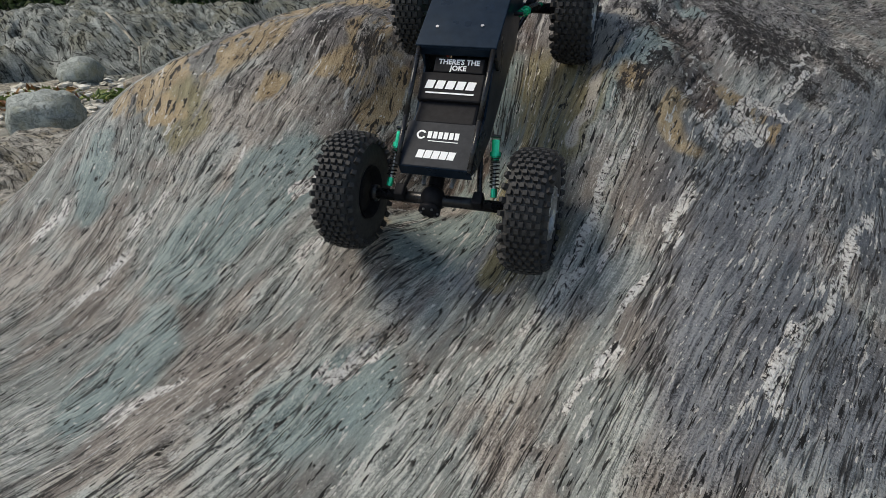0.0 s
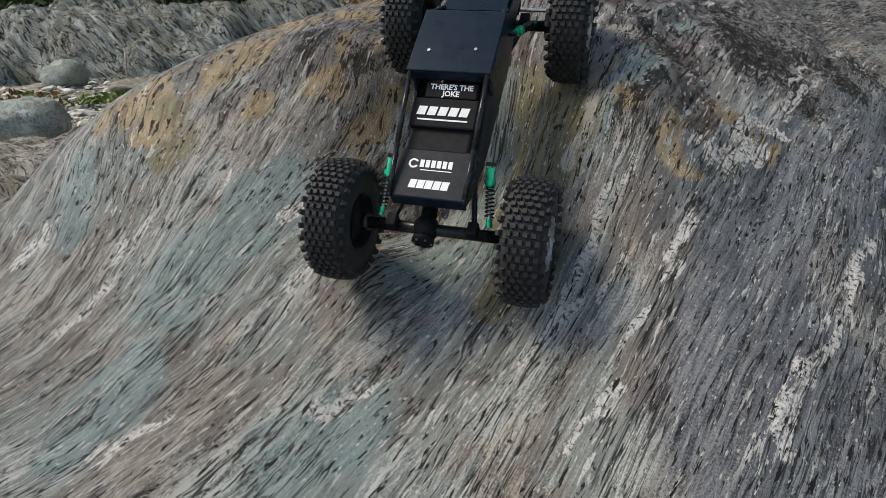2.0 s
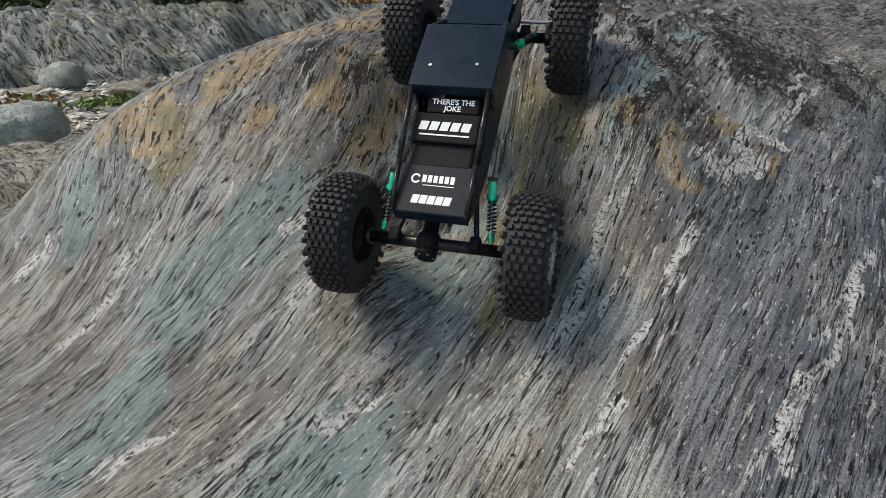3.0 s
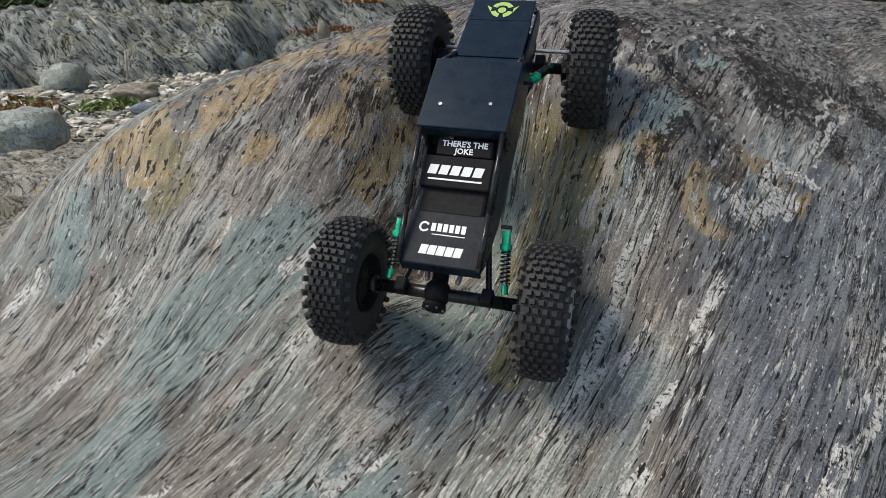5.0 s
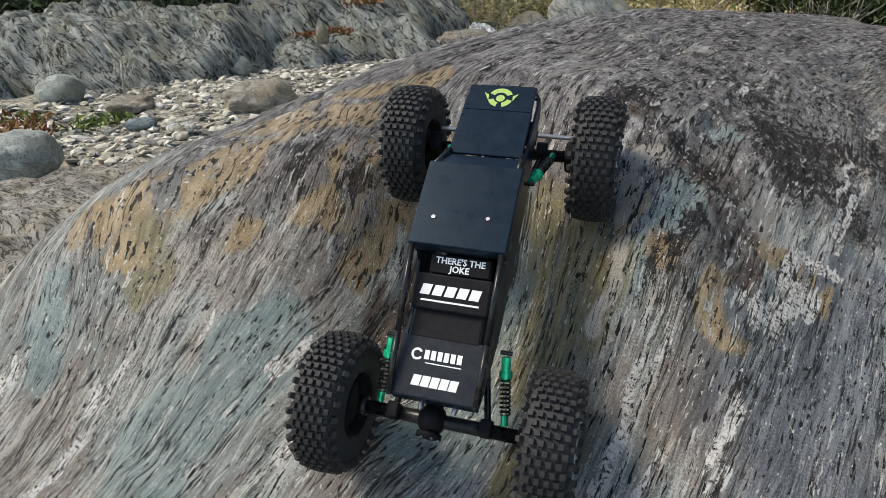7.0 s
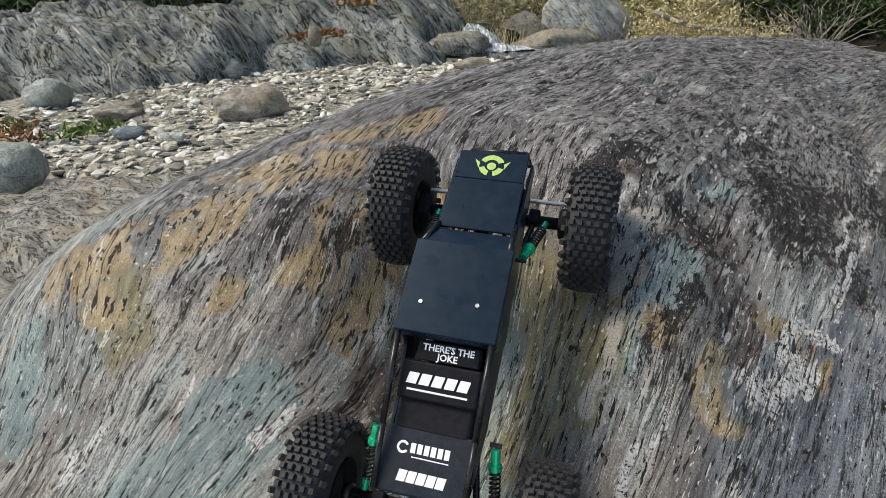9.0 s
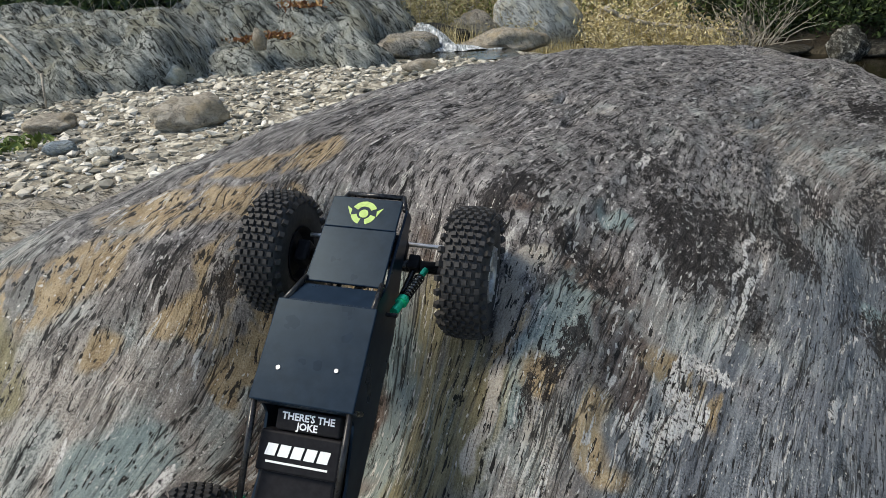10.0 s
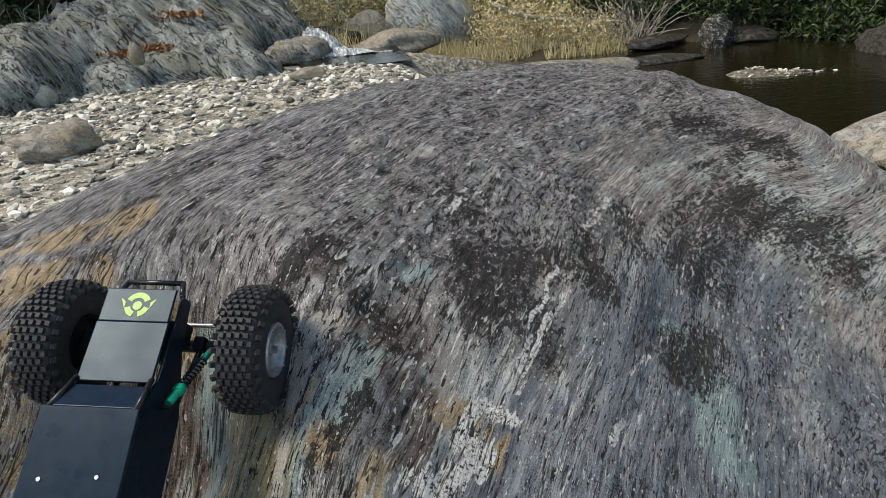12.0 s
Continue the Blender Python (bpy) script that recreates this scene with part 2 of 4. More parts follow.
    h = n.math("SUBTRACT", n.math("ADD", h, n.math("MULTIPLY", n.math("MAXIMUM", fleck, quartz), 0.12)), n.math("MULTIPLY", groove, 0.5))
    n.bump(h, 1.0, 0.011)
    n.put(n.out.inputs["Roughness"], n.math("MULTIPLY_ADD", plate, 0.3, 0.42))
    return n.mat


BED = Vector((0.62, -0.35, -0.70)).normalized()
BED_SIDE = BED.cross(Vector((0, 0, 1))).normalized()
BED_UP = BED.cross(BED_SIDE).normalized()


def rock_material(name, dark, mid, light, scale=1.0, stretch=5.0, bump=0.03, crack=0.8):
    n = Nodes(name, 0.8)
    n.out.inputs["Specular IOR Level"].default_value = 0.25
    p = n.place()
    w = n.vec("ADD", p, n.vec("MULTIPLY", n.add("ShaderNodeTexNoise").outputs["Color"], (0.1, 0.1, 0.1)))
    c3 = n.add("ShaderNodeCombineXYZ")
    n.put(c3.inputs[0], n.math("DIVIDE", n.vec("DOT_PRODUCT", w, BED[:], "Value"), stretch))
    n.put(c3.inputs[1], n.vec("DOT_PRODUCT", w, BED_SIDE[:], "Value"))
    n.put(c3.inputs[2], n.vec("DOT_PRODUCT", w, BED_UP[:], "Value"))
    g = c3.outputs[0]
    a = n.noise(g, 11 * scale, 6, 0.68)
    b = n.noise(p, 3 * scale, 4, 0.6)
    f = n.noise(p, 70 * scale, 4, 0.72)
    c = n.ramp(n.math("ADD", n.math("MULTIPLY", a, 0.62), n.math("MULTIPLY", f, 0.38)), (0.38, dark), (0.5, mid), (0.62, light))
    c = n.mix(n.math("MULTIPLY", n.step(b, 0.50, 0.62), 0.45), c, (mid[0] * 1.15, mid[1] * 1.0, mid[2] * 0.72))
    lines = n.math("MAXIMUM", thin(n, n.noise(g, 12 * scale, 3, 0.55), 0.022), n.step(n.noise(g, 26 * scale, 3, 0.6), 0.40, 0.365))
    c = n.mix(n.math("MULTIPLY", lines, crack), c, (dark[0] * 0.25, dark[1] * 0.25, dark[2] * 0.25))
    n.colour(c)
    n.bump(n.math("SUBTRACT", n.math("ADD", a, n.math("MULTIPLY", f, 0.3)), n.math("MULTIPLY", lines, 0.4)), 1.0, bump)
    return n.mat


def stone_material():
    n = Nodes("river_stones", 0.75)
    p = n.place()
    c = n.ramp(n.island(), (0.0, (0.09, 0.09, 0.08)), (0.3, (0.27, 0.26, 0.22)), (0.5, (0.52, 0.475, 0.38)), (0.75, (0.64, 0.60, 0.51)), (1.0, (0.80, 0.77, 0.70)))
    c = n.mix(n.math("MULTIPLY", n.step(n.noise(p, 55, 4, 0.7), 0.45, 0.62), 0.35), c, (0.12, 0.11, 0.09))
    n.colour(c)
    n.bump(n.noise(p, 90, 3), 0.4, 0.004)
    return n.mat


def ground_material():
    n = Nodes("gravelly_ground", 0.9)
    p = n.place()
    v = n.add("ShaderNodeTexVoronoi")
    n.put(v.inputs["Vector"], p)
    v.inputs["Scale"].default_value = 34
    c = n.ramp(n.vec("DOT_PRODUCT", v.outputs["Color"], (0.33, 0.33, 0.33), "Value"), (0.1, (0.06, 0.055, 0.045)), (0.45, (0.22, 0.20, 0.16)), (0.8, (0.50, 0.47, 0.39)))
    # leaf litter, its colour darkened to carry the shade under the trees
    shaded_litter = n.mix(n.noise(p, 14, 5, 0.7), (0.012, 0.009, 0.005), (0.055, 0.039, 0.021))
    c = n.mix(n.attr("forest"), c, shaded_litter)
    c = n.mix(n.math("MULTIPLY", n.step(n.noise(p, 1.6, 4), 0.45, 0.65), 0.45), c, (0.16, 0.14, 0.10))
    n.colour(c)
    n.bump(n.math("ADD", v.outputs["Distance"], n.noise(p, 60, 4)), 0.7, 0.02)
    return n.mat


def speckled(name, dark, light, rough=0.6, scale=60, metal=0.0, bump=0.0, spread=0.18):
    n = Nodes(name, rough, metal)
    p = n.place()
    f = n.noise(p, scale, 4, 0.65)
    n.colour(n.ramp(f, (0.5 - spread, dark), (0.5 + spread, light)))
    n.put(n.out.inputs["Roughness"], n.math("MULTIPLY_ADD", n.noise(p, scale * 0.35, 3), 0.25, rough - 0.12))
    if bump:
        n.bump(f, 0.5, bump)
    return n.mat


def leaf_material(name, a, b, c3):
    n = Nodes(name, 0.65)
    n.colour(n.ramp(n.island(), (0.0, a), (0.5, b), (1.0, c3)))
    n.out.inputs["Transmission Weight"].default_value = 0.0
    n.out.inputs["Subsurface Weight"].default_value = 0.0
    return n.mat


def water_material():
    n = Nodes("brown_creek_water", 0.06)
    p = n.place()
    n.colour(n.mix(n.noise(p, 1.2, 3), (0.007, 0.006, 0.003), (0.018, 0.014, 0.006)))
    n.out.inputs["IOR"].default_value = 1.33
    n.bump(n.noise(n.vec("MULTIPLY", p, (1, 2.2, 1)), 9, 3), 0.25, 0.02)
    return n.mat


def foam_material():
    n = Nodes("white_water", 0.35)
    p = n.place()
    f = n.noise(n.vec("MULTIPLY", p, (6, 1.2, 1.6)), 7, 5, 0.7)
    n.colour(n.ramp(f, (0.36, (0.04, 0.05, 0.055)), (0.5, (0.35, 0.39, 0.42)), (0.62, (0.85, 0.87, 0.88))))
    n.bump(f, 0.8, 0.03)
    return n.mat


M_BOULDER = boulder_material()
M_OUTCROP = rock_material("grey_schist", (0.030, 0.034, 0.031), (0.23, 0.248, 0.23), (0.52, 0.535, 0.50), 1.1, 5.0, 0.05, 0.9)
M_LEDGE = rock_material("layered_ledge_rock", (0.08, 0.074, 0.062), (0.33, 0.31, 0.27), (0.55, 0.52, 0.46), 2.6, 6.0, 0.02, 0.8)
M_LICHEN = rock_material("lichened_dark_block", (0.02, 0.02, 0.018), (0.07, 0.07, 0.062), (0.62, 0.62, 0.58), 2.4, 1.5, 0.03)
M_PALE = rock_material("pale_boulder", (0.26, 0.26, 0.24), (0.58, 0.58, 0.54), (0.80, 0.80, 0.76), 1.4, 5.0, 0.03, 0.6)
M_BROWN = rock_material("brown_boulder", (0.14, 0.125, 0.10), (0.34, 0.305, 0.25), (0.48, 0.44, 0.37), 2.5, 2.0, 0.012, 0.35)
M_GREEN = rock_material("green_grey_boulder", (0.16, 0.175, 0.16), (0.34, 0.37, 0.345), (0.48, 0.51, 0.48), 2.5, 2.0, 0.01, 0.3)
M_TAN = rock_material("tan_grey_boulder", (0.14, 0.13, 0.115), (0.33, 0.31, 0.28), (0.47, 0.45, 0.41), 1.6, 4.0, 0.02, 0.5)
M_DARKROCK = rock_material("dark_rock", (0.012, 0.012, 0.011), (0.05, 0.048, 0.042), (0.13, 0.125, 0.11), 2.0, 3.0, 0.02)
M_STONES = stone_material()
M_GROUND = ground_material()
M_WATER = water_material()
M_FOAM = foam_material()
M_RUBBER = speckled("dusty_rubber", (0.012, 0.012, 0.013), (0.034, 0.033, 0.034), 0.72, 220, 0.0, 0.0006)
# black panels with the sky's blue reflection mixed into their base colour
M_PANEL = speckled("scuffed_black_aluminium_sky_tint", (0.003, 0.008, 0.016), (0.008, 0.016, 0.029), 0.3, 90)
M_BLACK = speckled("black_plastic", (0.006, 0.006, 0.008), (0.013, 0.013, 0.016), 0.6, 150)
for m, gloss in ((M_PANEL, 0.22), (M_BLACK, 0.15)):
    m.node_tree.nodes["Principled BSDF"].inputs["Specular IOR Level"].default_value = gloss
# panel gloss tinted blue as well, for the sky it mirrors
M_PANEL.node_tree.nodes["Principled BSDF"].inputs["Specular Tint"].default_value = (0.6, 0.8, 1.0, 1)
M_GLOSS = speckled("black_anodised_metal", (0.012, 0.012, 0.013), (0.03, 0.03, 0.032), 0.28, 200, 0.4)
M_GREENMETAL = speckled("green_anodised_metal", (0.0, 0.42, 0.20), (0.01, 0.70, 0.38), 0.22, 120, 0.5)
M_STEEL = speckled("bare_steel", (0.34, 0.34, 0.35), (0.60, 0.60, 0.61), 0.33, 200, 0.9)
M_RIM = speckled("grey_rim_metal", (0.22, 0.22, 0.225), (0.42, 0.42, 0.42), 0.42, 160, 0.6)
M_WHITE = speckled("white_sticker_print", (0.80, 0.81, 0.82), (0.88, 0.89, 0.90), 0.5, 300)
M_LIME = speckled("lime_sticker", (0.30, 0.46, 0.10), (0.44, 0.60, 0.17), 0.5, 300)
M_GREYPLATE = speckled("dark_grey_plate", (0.012, 0.015, 0.021), (0.024, 0.028, 0.036), 0.5, 120)
M_GREYPLATE.node_tree.nodes["Principled BSDF"].inputs["Specular IOR Level"].default_value = 0.2
M_RED = speckled("red_wire", (0.22, 0.02, 0.02), (0.35, 0.04, 0.03), 0.5, 100)
M_BARK = speckled("bark", (0.035, 0.028, 0.02), (0.15, 0.125, 0.095), 0.9, 25, 0.0, 0.02)
M_TWIG = speckled("dead_twigs", (0.20, 0.175, 0.14), (0.48, 0.44, 0.37), 0.85, 30)
M_LEAF = leaf_material("evergreen_leaves", (0.008, 0.018, 0.005), (0.022, 0.045, 0.010), (0.085, 0.13, 0.03))
M_SHRUB = leaf_material("tan_autumn_shrub", (0.26, 0.21, 0.08), (0.52, 0.43, 0.21), (0.74, 0.65, 0.42))
M_OLIVE = leaf_material("olive_shrub", (0.10, 0.13, 0.035), (0.27, 0.31, 0.085), (0.50, 0.50, 0.20))
M_LITTER = leaf_material("fallen_leaves", (0.10, 0.025, 0.012), (0.24, 0.10, 0.03), (0.34, 0.20, 0.07))
M_WEED = leaf_material("green_weeds", (0.05, 0.085, 0.015), (0.12, 0.17, 0.03), (0.28, 0.30, 0.08))


# ---- the boulder ----
def swell(x, y, xs, ys, size, heights):
    """A sum of round swells of one size, on a regular net."""
    z = 0 * x
    for j, b in enumerate(ys):
        for i, a in enumerate(xs):
            z = z + heights[j * len(xs) + i] * np.exp(-((x - a) ** 2 + (y - b) ** 2) / (2 * size * size))
    return z


def mound(x, y, cx, cy, size, high):
    return high * np.exp(-((x - cx) ** 2 + (y - cy) ** 2) / (2 * size * size))


BROAD = [-0.146, 0.289, -0.088, 0.07, 0.167, -0.036, -0.273, 0.003, -0.034, -0.193, 0.163, -0.109, 0.082, 0.107, -0.028, 0.2, 0.356, 0.157, 0.17, 0.162, -0.262, -0.073, 0.082, 0.135, 0.145, 0.26, -0.224, 0.446, 0.064, -0.042, 0.047, 0.166, 0.311, 0.223, 0.295, 0.048, 0.016, 0.068, -0.067, -0.021, 0.288, -0.171]
LOCAL = [0.013, -0.001, 0.0, -0.002, -0.012, 0.022, 0.032, 0.001, 0.005, -0.008, 0.01, 0.014, -0.005, -0.027, 0.032, 0.001, 0.007, 0.004, 0.004, -0.037, -0.02, 0.011, -0.05, 0.056, -0.014, 0.01, 0.009, -0.015, -0.035, 0.009, -0.005, -0.116, 0.029, 0.024, -0.0, 0.003, -0.019, 0.027, 0.038, 0.005, 0.012, 0.038, 0.026, 0.0, 0.008, 0.042, -0.017, -0.011, -0.017, -0.008, -0.021, -0.002, -0.002, 0.015]
FINE = [-0.009, -0.027, -0.007, -0.006, -0.019, -0.011, 0.002, -0.003, -0.004, -0.001, -0.002, 0.031, 0.03, -0.028, -0.006, -0.0, -0.024, -0.007, 0.035, 0.017, 0.003, -0.001, 0.013, -0.069, -0.091, 0.016, -0.004, -0.033, 0.009, 0.056, 0.005, -0.077, 0.008, 0.011, 0.005]


def boulder_base(x, y):
    z = -0.4 + swell(x, y, np.linspace(-1.35, 1.65, 7), np.linspace(0, 2.6, 6), 0.5, BROAD)
    z = z + swell(x, y, np.linspace(-0.62, 0.66, 9), np.linspace(0.42, 1.22, 6), 0.16, LOCAL)
    z = z + swell(x, y, np.linspace(-0.24, 0.36, 7), np.linspace(0.72, 1.04, 5), 0.075, FINE)
    return z + mound(x, y, -0.11, 0.77, 0.09, 0.052) + mound(x, y, -0.02, 0.98, 0.07, 0.056) + mound(x, y, 0.19, 0.885, 0.045, -0.04) + mound(x, y, -0.115, 0.775, 0.05, 0.02)


# how the grain of the rock runs: a measure across it and one along it, each a slope and round swells on a net
ACROSS_SLOPE, ALONG_SLOPE = (0.618, -0.613), (0.708, 0.822)
ACROSS_FLOW = [0.026, -0.0, -0.046, -0.006, -0.011, 0.005, 0.014, -0.001, 0.0, 0.0, 0.0, 0.0, 0.055, 0.016, -0.014, 0.002, 0.011, 0.024, -0.032, -0.009, 0.008, 0.001, 0.0, -0.0, -0.073, -0.04, 0.05, -0.025, -0.099, 0.031, 0.036, 0.061, 0.031, 0.003, 0.0, 0.0, -0.053, 0.03, -0.13, 0.049, 0.037, -0.033, -0.028, 0.021, 0.026, 0.006, 0.002, 0.001, 0.057, 0.086, -0.097, 0.084, -0.018, 0.015, -0.003, -0.003, 0.045, 0.022, 0.012, 0.006, 0.02, 0.025, 0.029, 0.022, -0.06, 0.077, 0.014, 0.018, 0.044, 0.028, 0.035, 0.013, -0.001, -0.002, 0.017, 0.015, -0.019, -0.017, -0.028, 0.005, -0.002, 0.026, 0.016, -0.021, -0.0, -0.0, 0.006, 0.012, 0.01, 0.022, 0.037, 0.009, -0.021, 0.002, -0.039, -0.057]
ALONG_FLOW = [0.002, 0.023, 0.004, -0.008, 0.036, 0.003, 0.014, 0.006, -0.001, -0.0, -0.0, 0.0, 0.004, 0.014, 0.052, -0.061, 0.002, -0.06, -0.014, -0.006, -0.009, -0.001, -0.0, 0.0, 0.021, -0.1, 0.048, -0.043, 0.124, -0.02, 0.003, 0.002, -0.023, -0.004, -0.0, 0.0, 0.093, -0.031, 0.127, -0.097, -0.003, -0.007, 0.002, -0.015, -0.042, -0.006, 0.002, 0.001, 0.082, 0.021, 0.106, 0.008, 0.052, 0.007, -0.021, 0.007, -0.008, 0.009, 0.017, 0.014, 0.015, -0.011, 0.019, -0.012, 0.004, 0.015, 0.006, 0.018, 0.012, 0.014, 0.045, 0.051, 0.001, 0.011, 0.053, 0.024, -0.024, -0.006, -0.009, -0.016, 0.018, 0.001, 0.017, 0.053, 0.0, 0.005, 0.019, 0.017, 0.005, 0.008, 0.002, -0.033, -0.012, -0.024, -0.047, -0.001]


def flow(x, y):
    net = (np.linspace(-0.6, 1.6, 12), np.linspace(0.4, 1.8, 8), 0.2)
    across = ACROSS_SLOPE[0] * x + ACROSS_SLOPE[1] * y + swell(x, y, *net, ACROSS_FLOW)
    along_it = ALONG_SLOPE[0] * x + ALONG_SLOPE[1] * y + swell(x, y, *net, ALONG_FLOW)
    return across, along_it


def grain_places(x, y, z, stretch):
    across, along_it = flow(x, y)
    p = np.stack([x, y, z], -1)
    return np.stack([along_it / stretch, across + 0.012 * lattice_noise(p * 7, 40), 0.3 * z + 0.01 * lattice_noise(p * 9, 41)], -1)


def boulder_height(x, y):
    z = boulder_base(x, y)
    q = grain_places(x, y, z, 7.0)
    s = grain_places(x, y, z, 3.5)
    crown = np.clip((z - 0.27) / 0.12, 0, 1)
    z = z + 0.007 * octaves(q * 14, 3, 5) + 0.0035 * octaves(q * 45, 2, 9)
    pits = np.clip(octaves(s * 34, 3, 21) - 0.42, 0, 1)
    z = z - pits * (0.006 + 0.008 * crown)
    z = z + 0.005 * octaves(np.stack([x, y, z], -1) * 9, 3, 31)
    rim = np.maximum(np.maximum(-1.55 - x, x - 1.85) / 0.35, np.maximum(-0.35 - y, y - 2.7) / 0.3)
    return z - 0.7 * np.clip(rim, 0, 1) ** 2


def along(x, y, ax, ay, bx, by, width):
    """1 on a line from a to b, falling to 0 at the width's edge."""
    dx, dy = bx - ax, by - ay
    t = np.clip(((x - ax) * dx + (y - ay) * dy) / (dx * dx + dy * dy + 1e-9), 0, 1)
    d = np.hypot(x - ax - t * dx, y - ay - t * dy)
    return np.clip(1.25 - d / width, 0, 1)


LOW_VEINS = ((0.078, 0.630, 0.147, 0.674, 0.012), (0.149, 0.684, 0.187, 0.722, 0.009), (0.187, 0.722, 0.233, 0.762, 0.007), (-0.150, 0.631, -0.094, 0.667, 0.015), (-0.410, 0.640, -0.333, 0.659, 0.014), (0.294, 0.479, 0.356, 0.556, 0.012), (0.356, 0.556, 0.508, 0.729, 0.011), (0.109, 0.531, 0.163, 0.562, 0.009), (0.177, 0.595, 0.219, 0.627, 0.007), (0.254, 0.666, 0.287, 0.704, 0.009), (0.173, 0.653, 0.210, 0.684, 0.006), (0.243, 0.651, 0.258, 0.660, 0.008), (-0.198, 0.771, -0.142, 0.802, 0.012), (-0.529, 0.809, -0.456, 0.844, 0.010), (-0.455, 0.874, -0.415, 0.890, 0.015), (-0.638, 0.925, -0.592, 0.953, 0.02))
HIGH_VEINS = ((-0.062, 0.808, -0.018, 0.878, 0.005), (-0.212, 0.847, -0.169, 0.877, 0.004), (0.350, 0.798, 0.412, 0.841, 0.018), (0.417, 0.893, 0.459, 0.880, 0.014), (-0.059, 1.085, -0.033, 1.120, 0.014), (0.494, 0.939, 0.624, 1.126, 0.006), (0.335, 0.789, 0.357, 0.818, 0.016), (0.381, 0.848, 0.423, 0.888, 0.013), (0.477, 0.912, 0.626, 1.085, 0.006), (0.722, 1.251, 0.830, 1.385, 0.010), (0.462, 1.181, 0.492, 1.215, 0.010), (0.588, 0.850, 0.618, 0.888, 0.006), (0.669, 0.957, 0.724, 1.015, 0.004), (-0.310, 0.886, -0.290, 0.901, 0.005), (-0.207, 0.840, -0.169, 0.873, 0.006))
OCHRE = ((-0.537, 1.119, -0.428, 1.087, 0.05), (-0.346, 1.050, -0.276, 1.075, 0.045), (-0.200, 1.110, -0.109, 1.154, 0.045), (-0.171, 0.964, -0.088, 1.068, 0.018), (-0.103, 0.968, -0.104, 0.952, 0.02), (-0.258, 0.959, -0.243, 0.961, 0.02), (-0.464, 1.028, -0.422, 1.008, 0.02), (-0.193, 1.259, -0.008, 1.259, 0.035), (-0.290, 1.194, -0.154, 1.137, 0.05), (-0.139, 1.133, -0.058, 1.154, 0.04), (-0.149, 0.973, -0.089, 1.054, 0.02), (0.019, 1.107, 0.055, 1.096, 0.03), (-0.069, 1.013, -0.057, 1.032, 0.015), (-0.102, 0.960, -0.082, 0.992, 0.014), (0.247, 0.821, 0.277, 0.800, 0.028), (0.387, 0.866, 0.430, 0.849, 0.028), (0.202, 0.863, 0.217, 0.880, 0.018), (0.266, 0.798, 0.285, 0.778, 0.025), (-0.102, 0.832, -0.106, 0.791, 0.024))
BROWN = ((-0.030, 1.055, 0.027, 0.997, 0.05), (-0.078, 0.888, 0.011, 0.993, 0.04), (0.142, 1.110, 0.229, 1.042, 0.05), (0.299, 0.966, 0.357, 0.973, 0.04), (0.341, 0.894, 0.324, 0.836, 0.03), (0.176, 1.048, 0.262, 0.986, 0.04), (-0.018, 1.079, 0.034, 1.065, 0.035), (0.032, 1.250, 0.084, 1.259, 0.04))
LICHEN = ((0.534, 1.108, 0.633, 1.159, 0.05), (0.468, 1.007, 0.540, 1.019, 0.05), (0.849, 1.352, 0.821, 1.242, 0.04), (0.487, 1.228, 0.491, 1.186, 0.03), (0.322, 0.975, 0.337, 0.954, 0.03), (0.718, 1.224, 0.681, 1.097, 0.025), (1.185, 1.714, 1.446, 1.652, 0.05), (1.332, 1.712, 1.257, 1.542, 0.018), (0.492, 1.093, 0.473, 0.999, 0.045), (0.544, 1.060, 0.533, 0.991, 0.04), (0.769, 1.006, 0.899, 1.093, 0.04), (0.255, 0.830, 0.289, 0.870, 0.010), (0.201, 0.785, 0.237, 0.802, 0.010), (0.206, 0.791, 0.279, 0.862, 0.008), (-0.201, 1.010, -0.180, 1.030, 0.012), (-0.115, 1.012, -0.095, 1.032, 0.012), (0.213, 1.035, 0.261, 1.053, 0.03), (0.95, 1.25, 1.15, 1.45, 0.07), (1.20, 1.50, 1.45, 1.40, 0.08))
BLUE = ((0.071, 1.059, 0.083, 0.972, 0.045), (0.264, 0.867, 0.306, 0.940, 0.028), (0.203, 0.809, 0.249, 0.853, 0.025), (0.056, 0.944, 0.115, 0.840, 0.04), (0.837, 0.996, 0.781, 0.872, 0.045), (0.819, 1.079, 0.817, 1.059, 0.03), (-0.375, 0.804, -0.209, 0.872, 0.04), (-0.023, 0.813, 0.070, 0.818, 0.06), (0.080, 1.053, 0.077, 0.947, 0.04), (0.268, 0.870, 0.307, 0.923, 0.03), (-0.578, 1.028, -0.540, 0.928, 0.03), (-0.336, 0.790, -0.213, 0.859, 0.035), (-0.467, 0.659, -0.379, 0.718, 0.04), (-0.184, 0.601, -0.098, 0.620, 0.05), (0.379, 1.047, 0.393, 1.043, 0.02))
OLIVE = ((0.107, 0.813, 0.144, 0.889, 0.045), (0.152, 0.801, 0.181, 0.836, 0.035), (0.136, 1.006, 0.136, 0.917, 0.03), (0.133, 0.838, 0.159, 0.908, 0.04), (-0.417, 1.026, -0.395, 0.969, 0.035), (0.132, 0.854, 0.140, 0.971, 0.035), (0.177, 0.829, 0.187, 0.851, 0.018), (0.076, 0.716, 0.117, 0.725, 0.03))
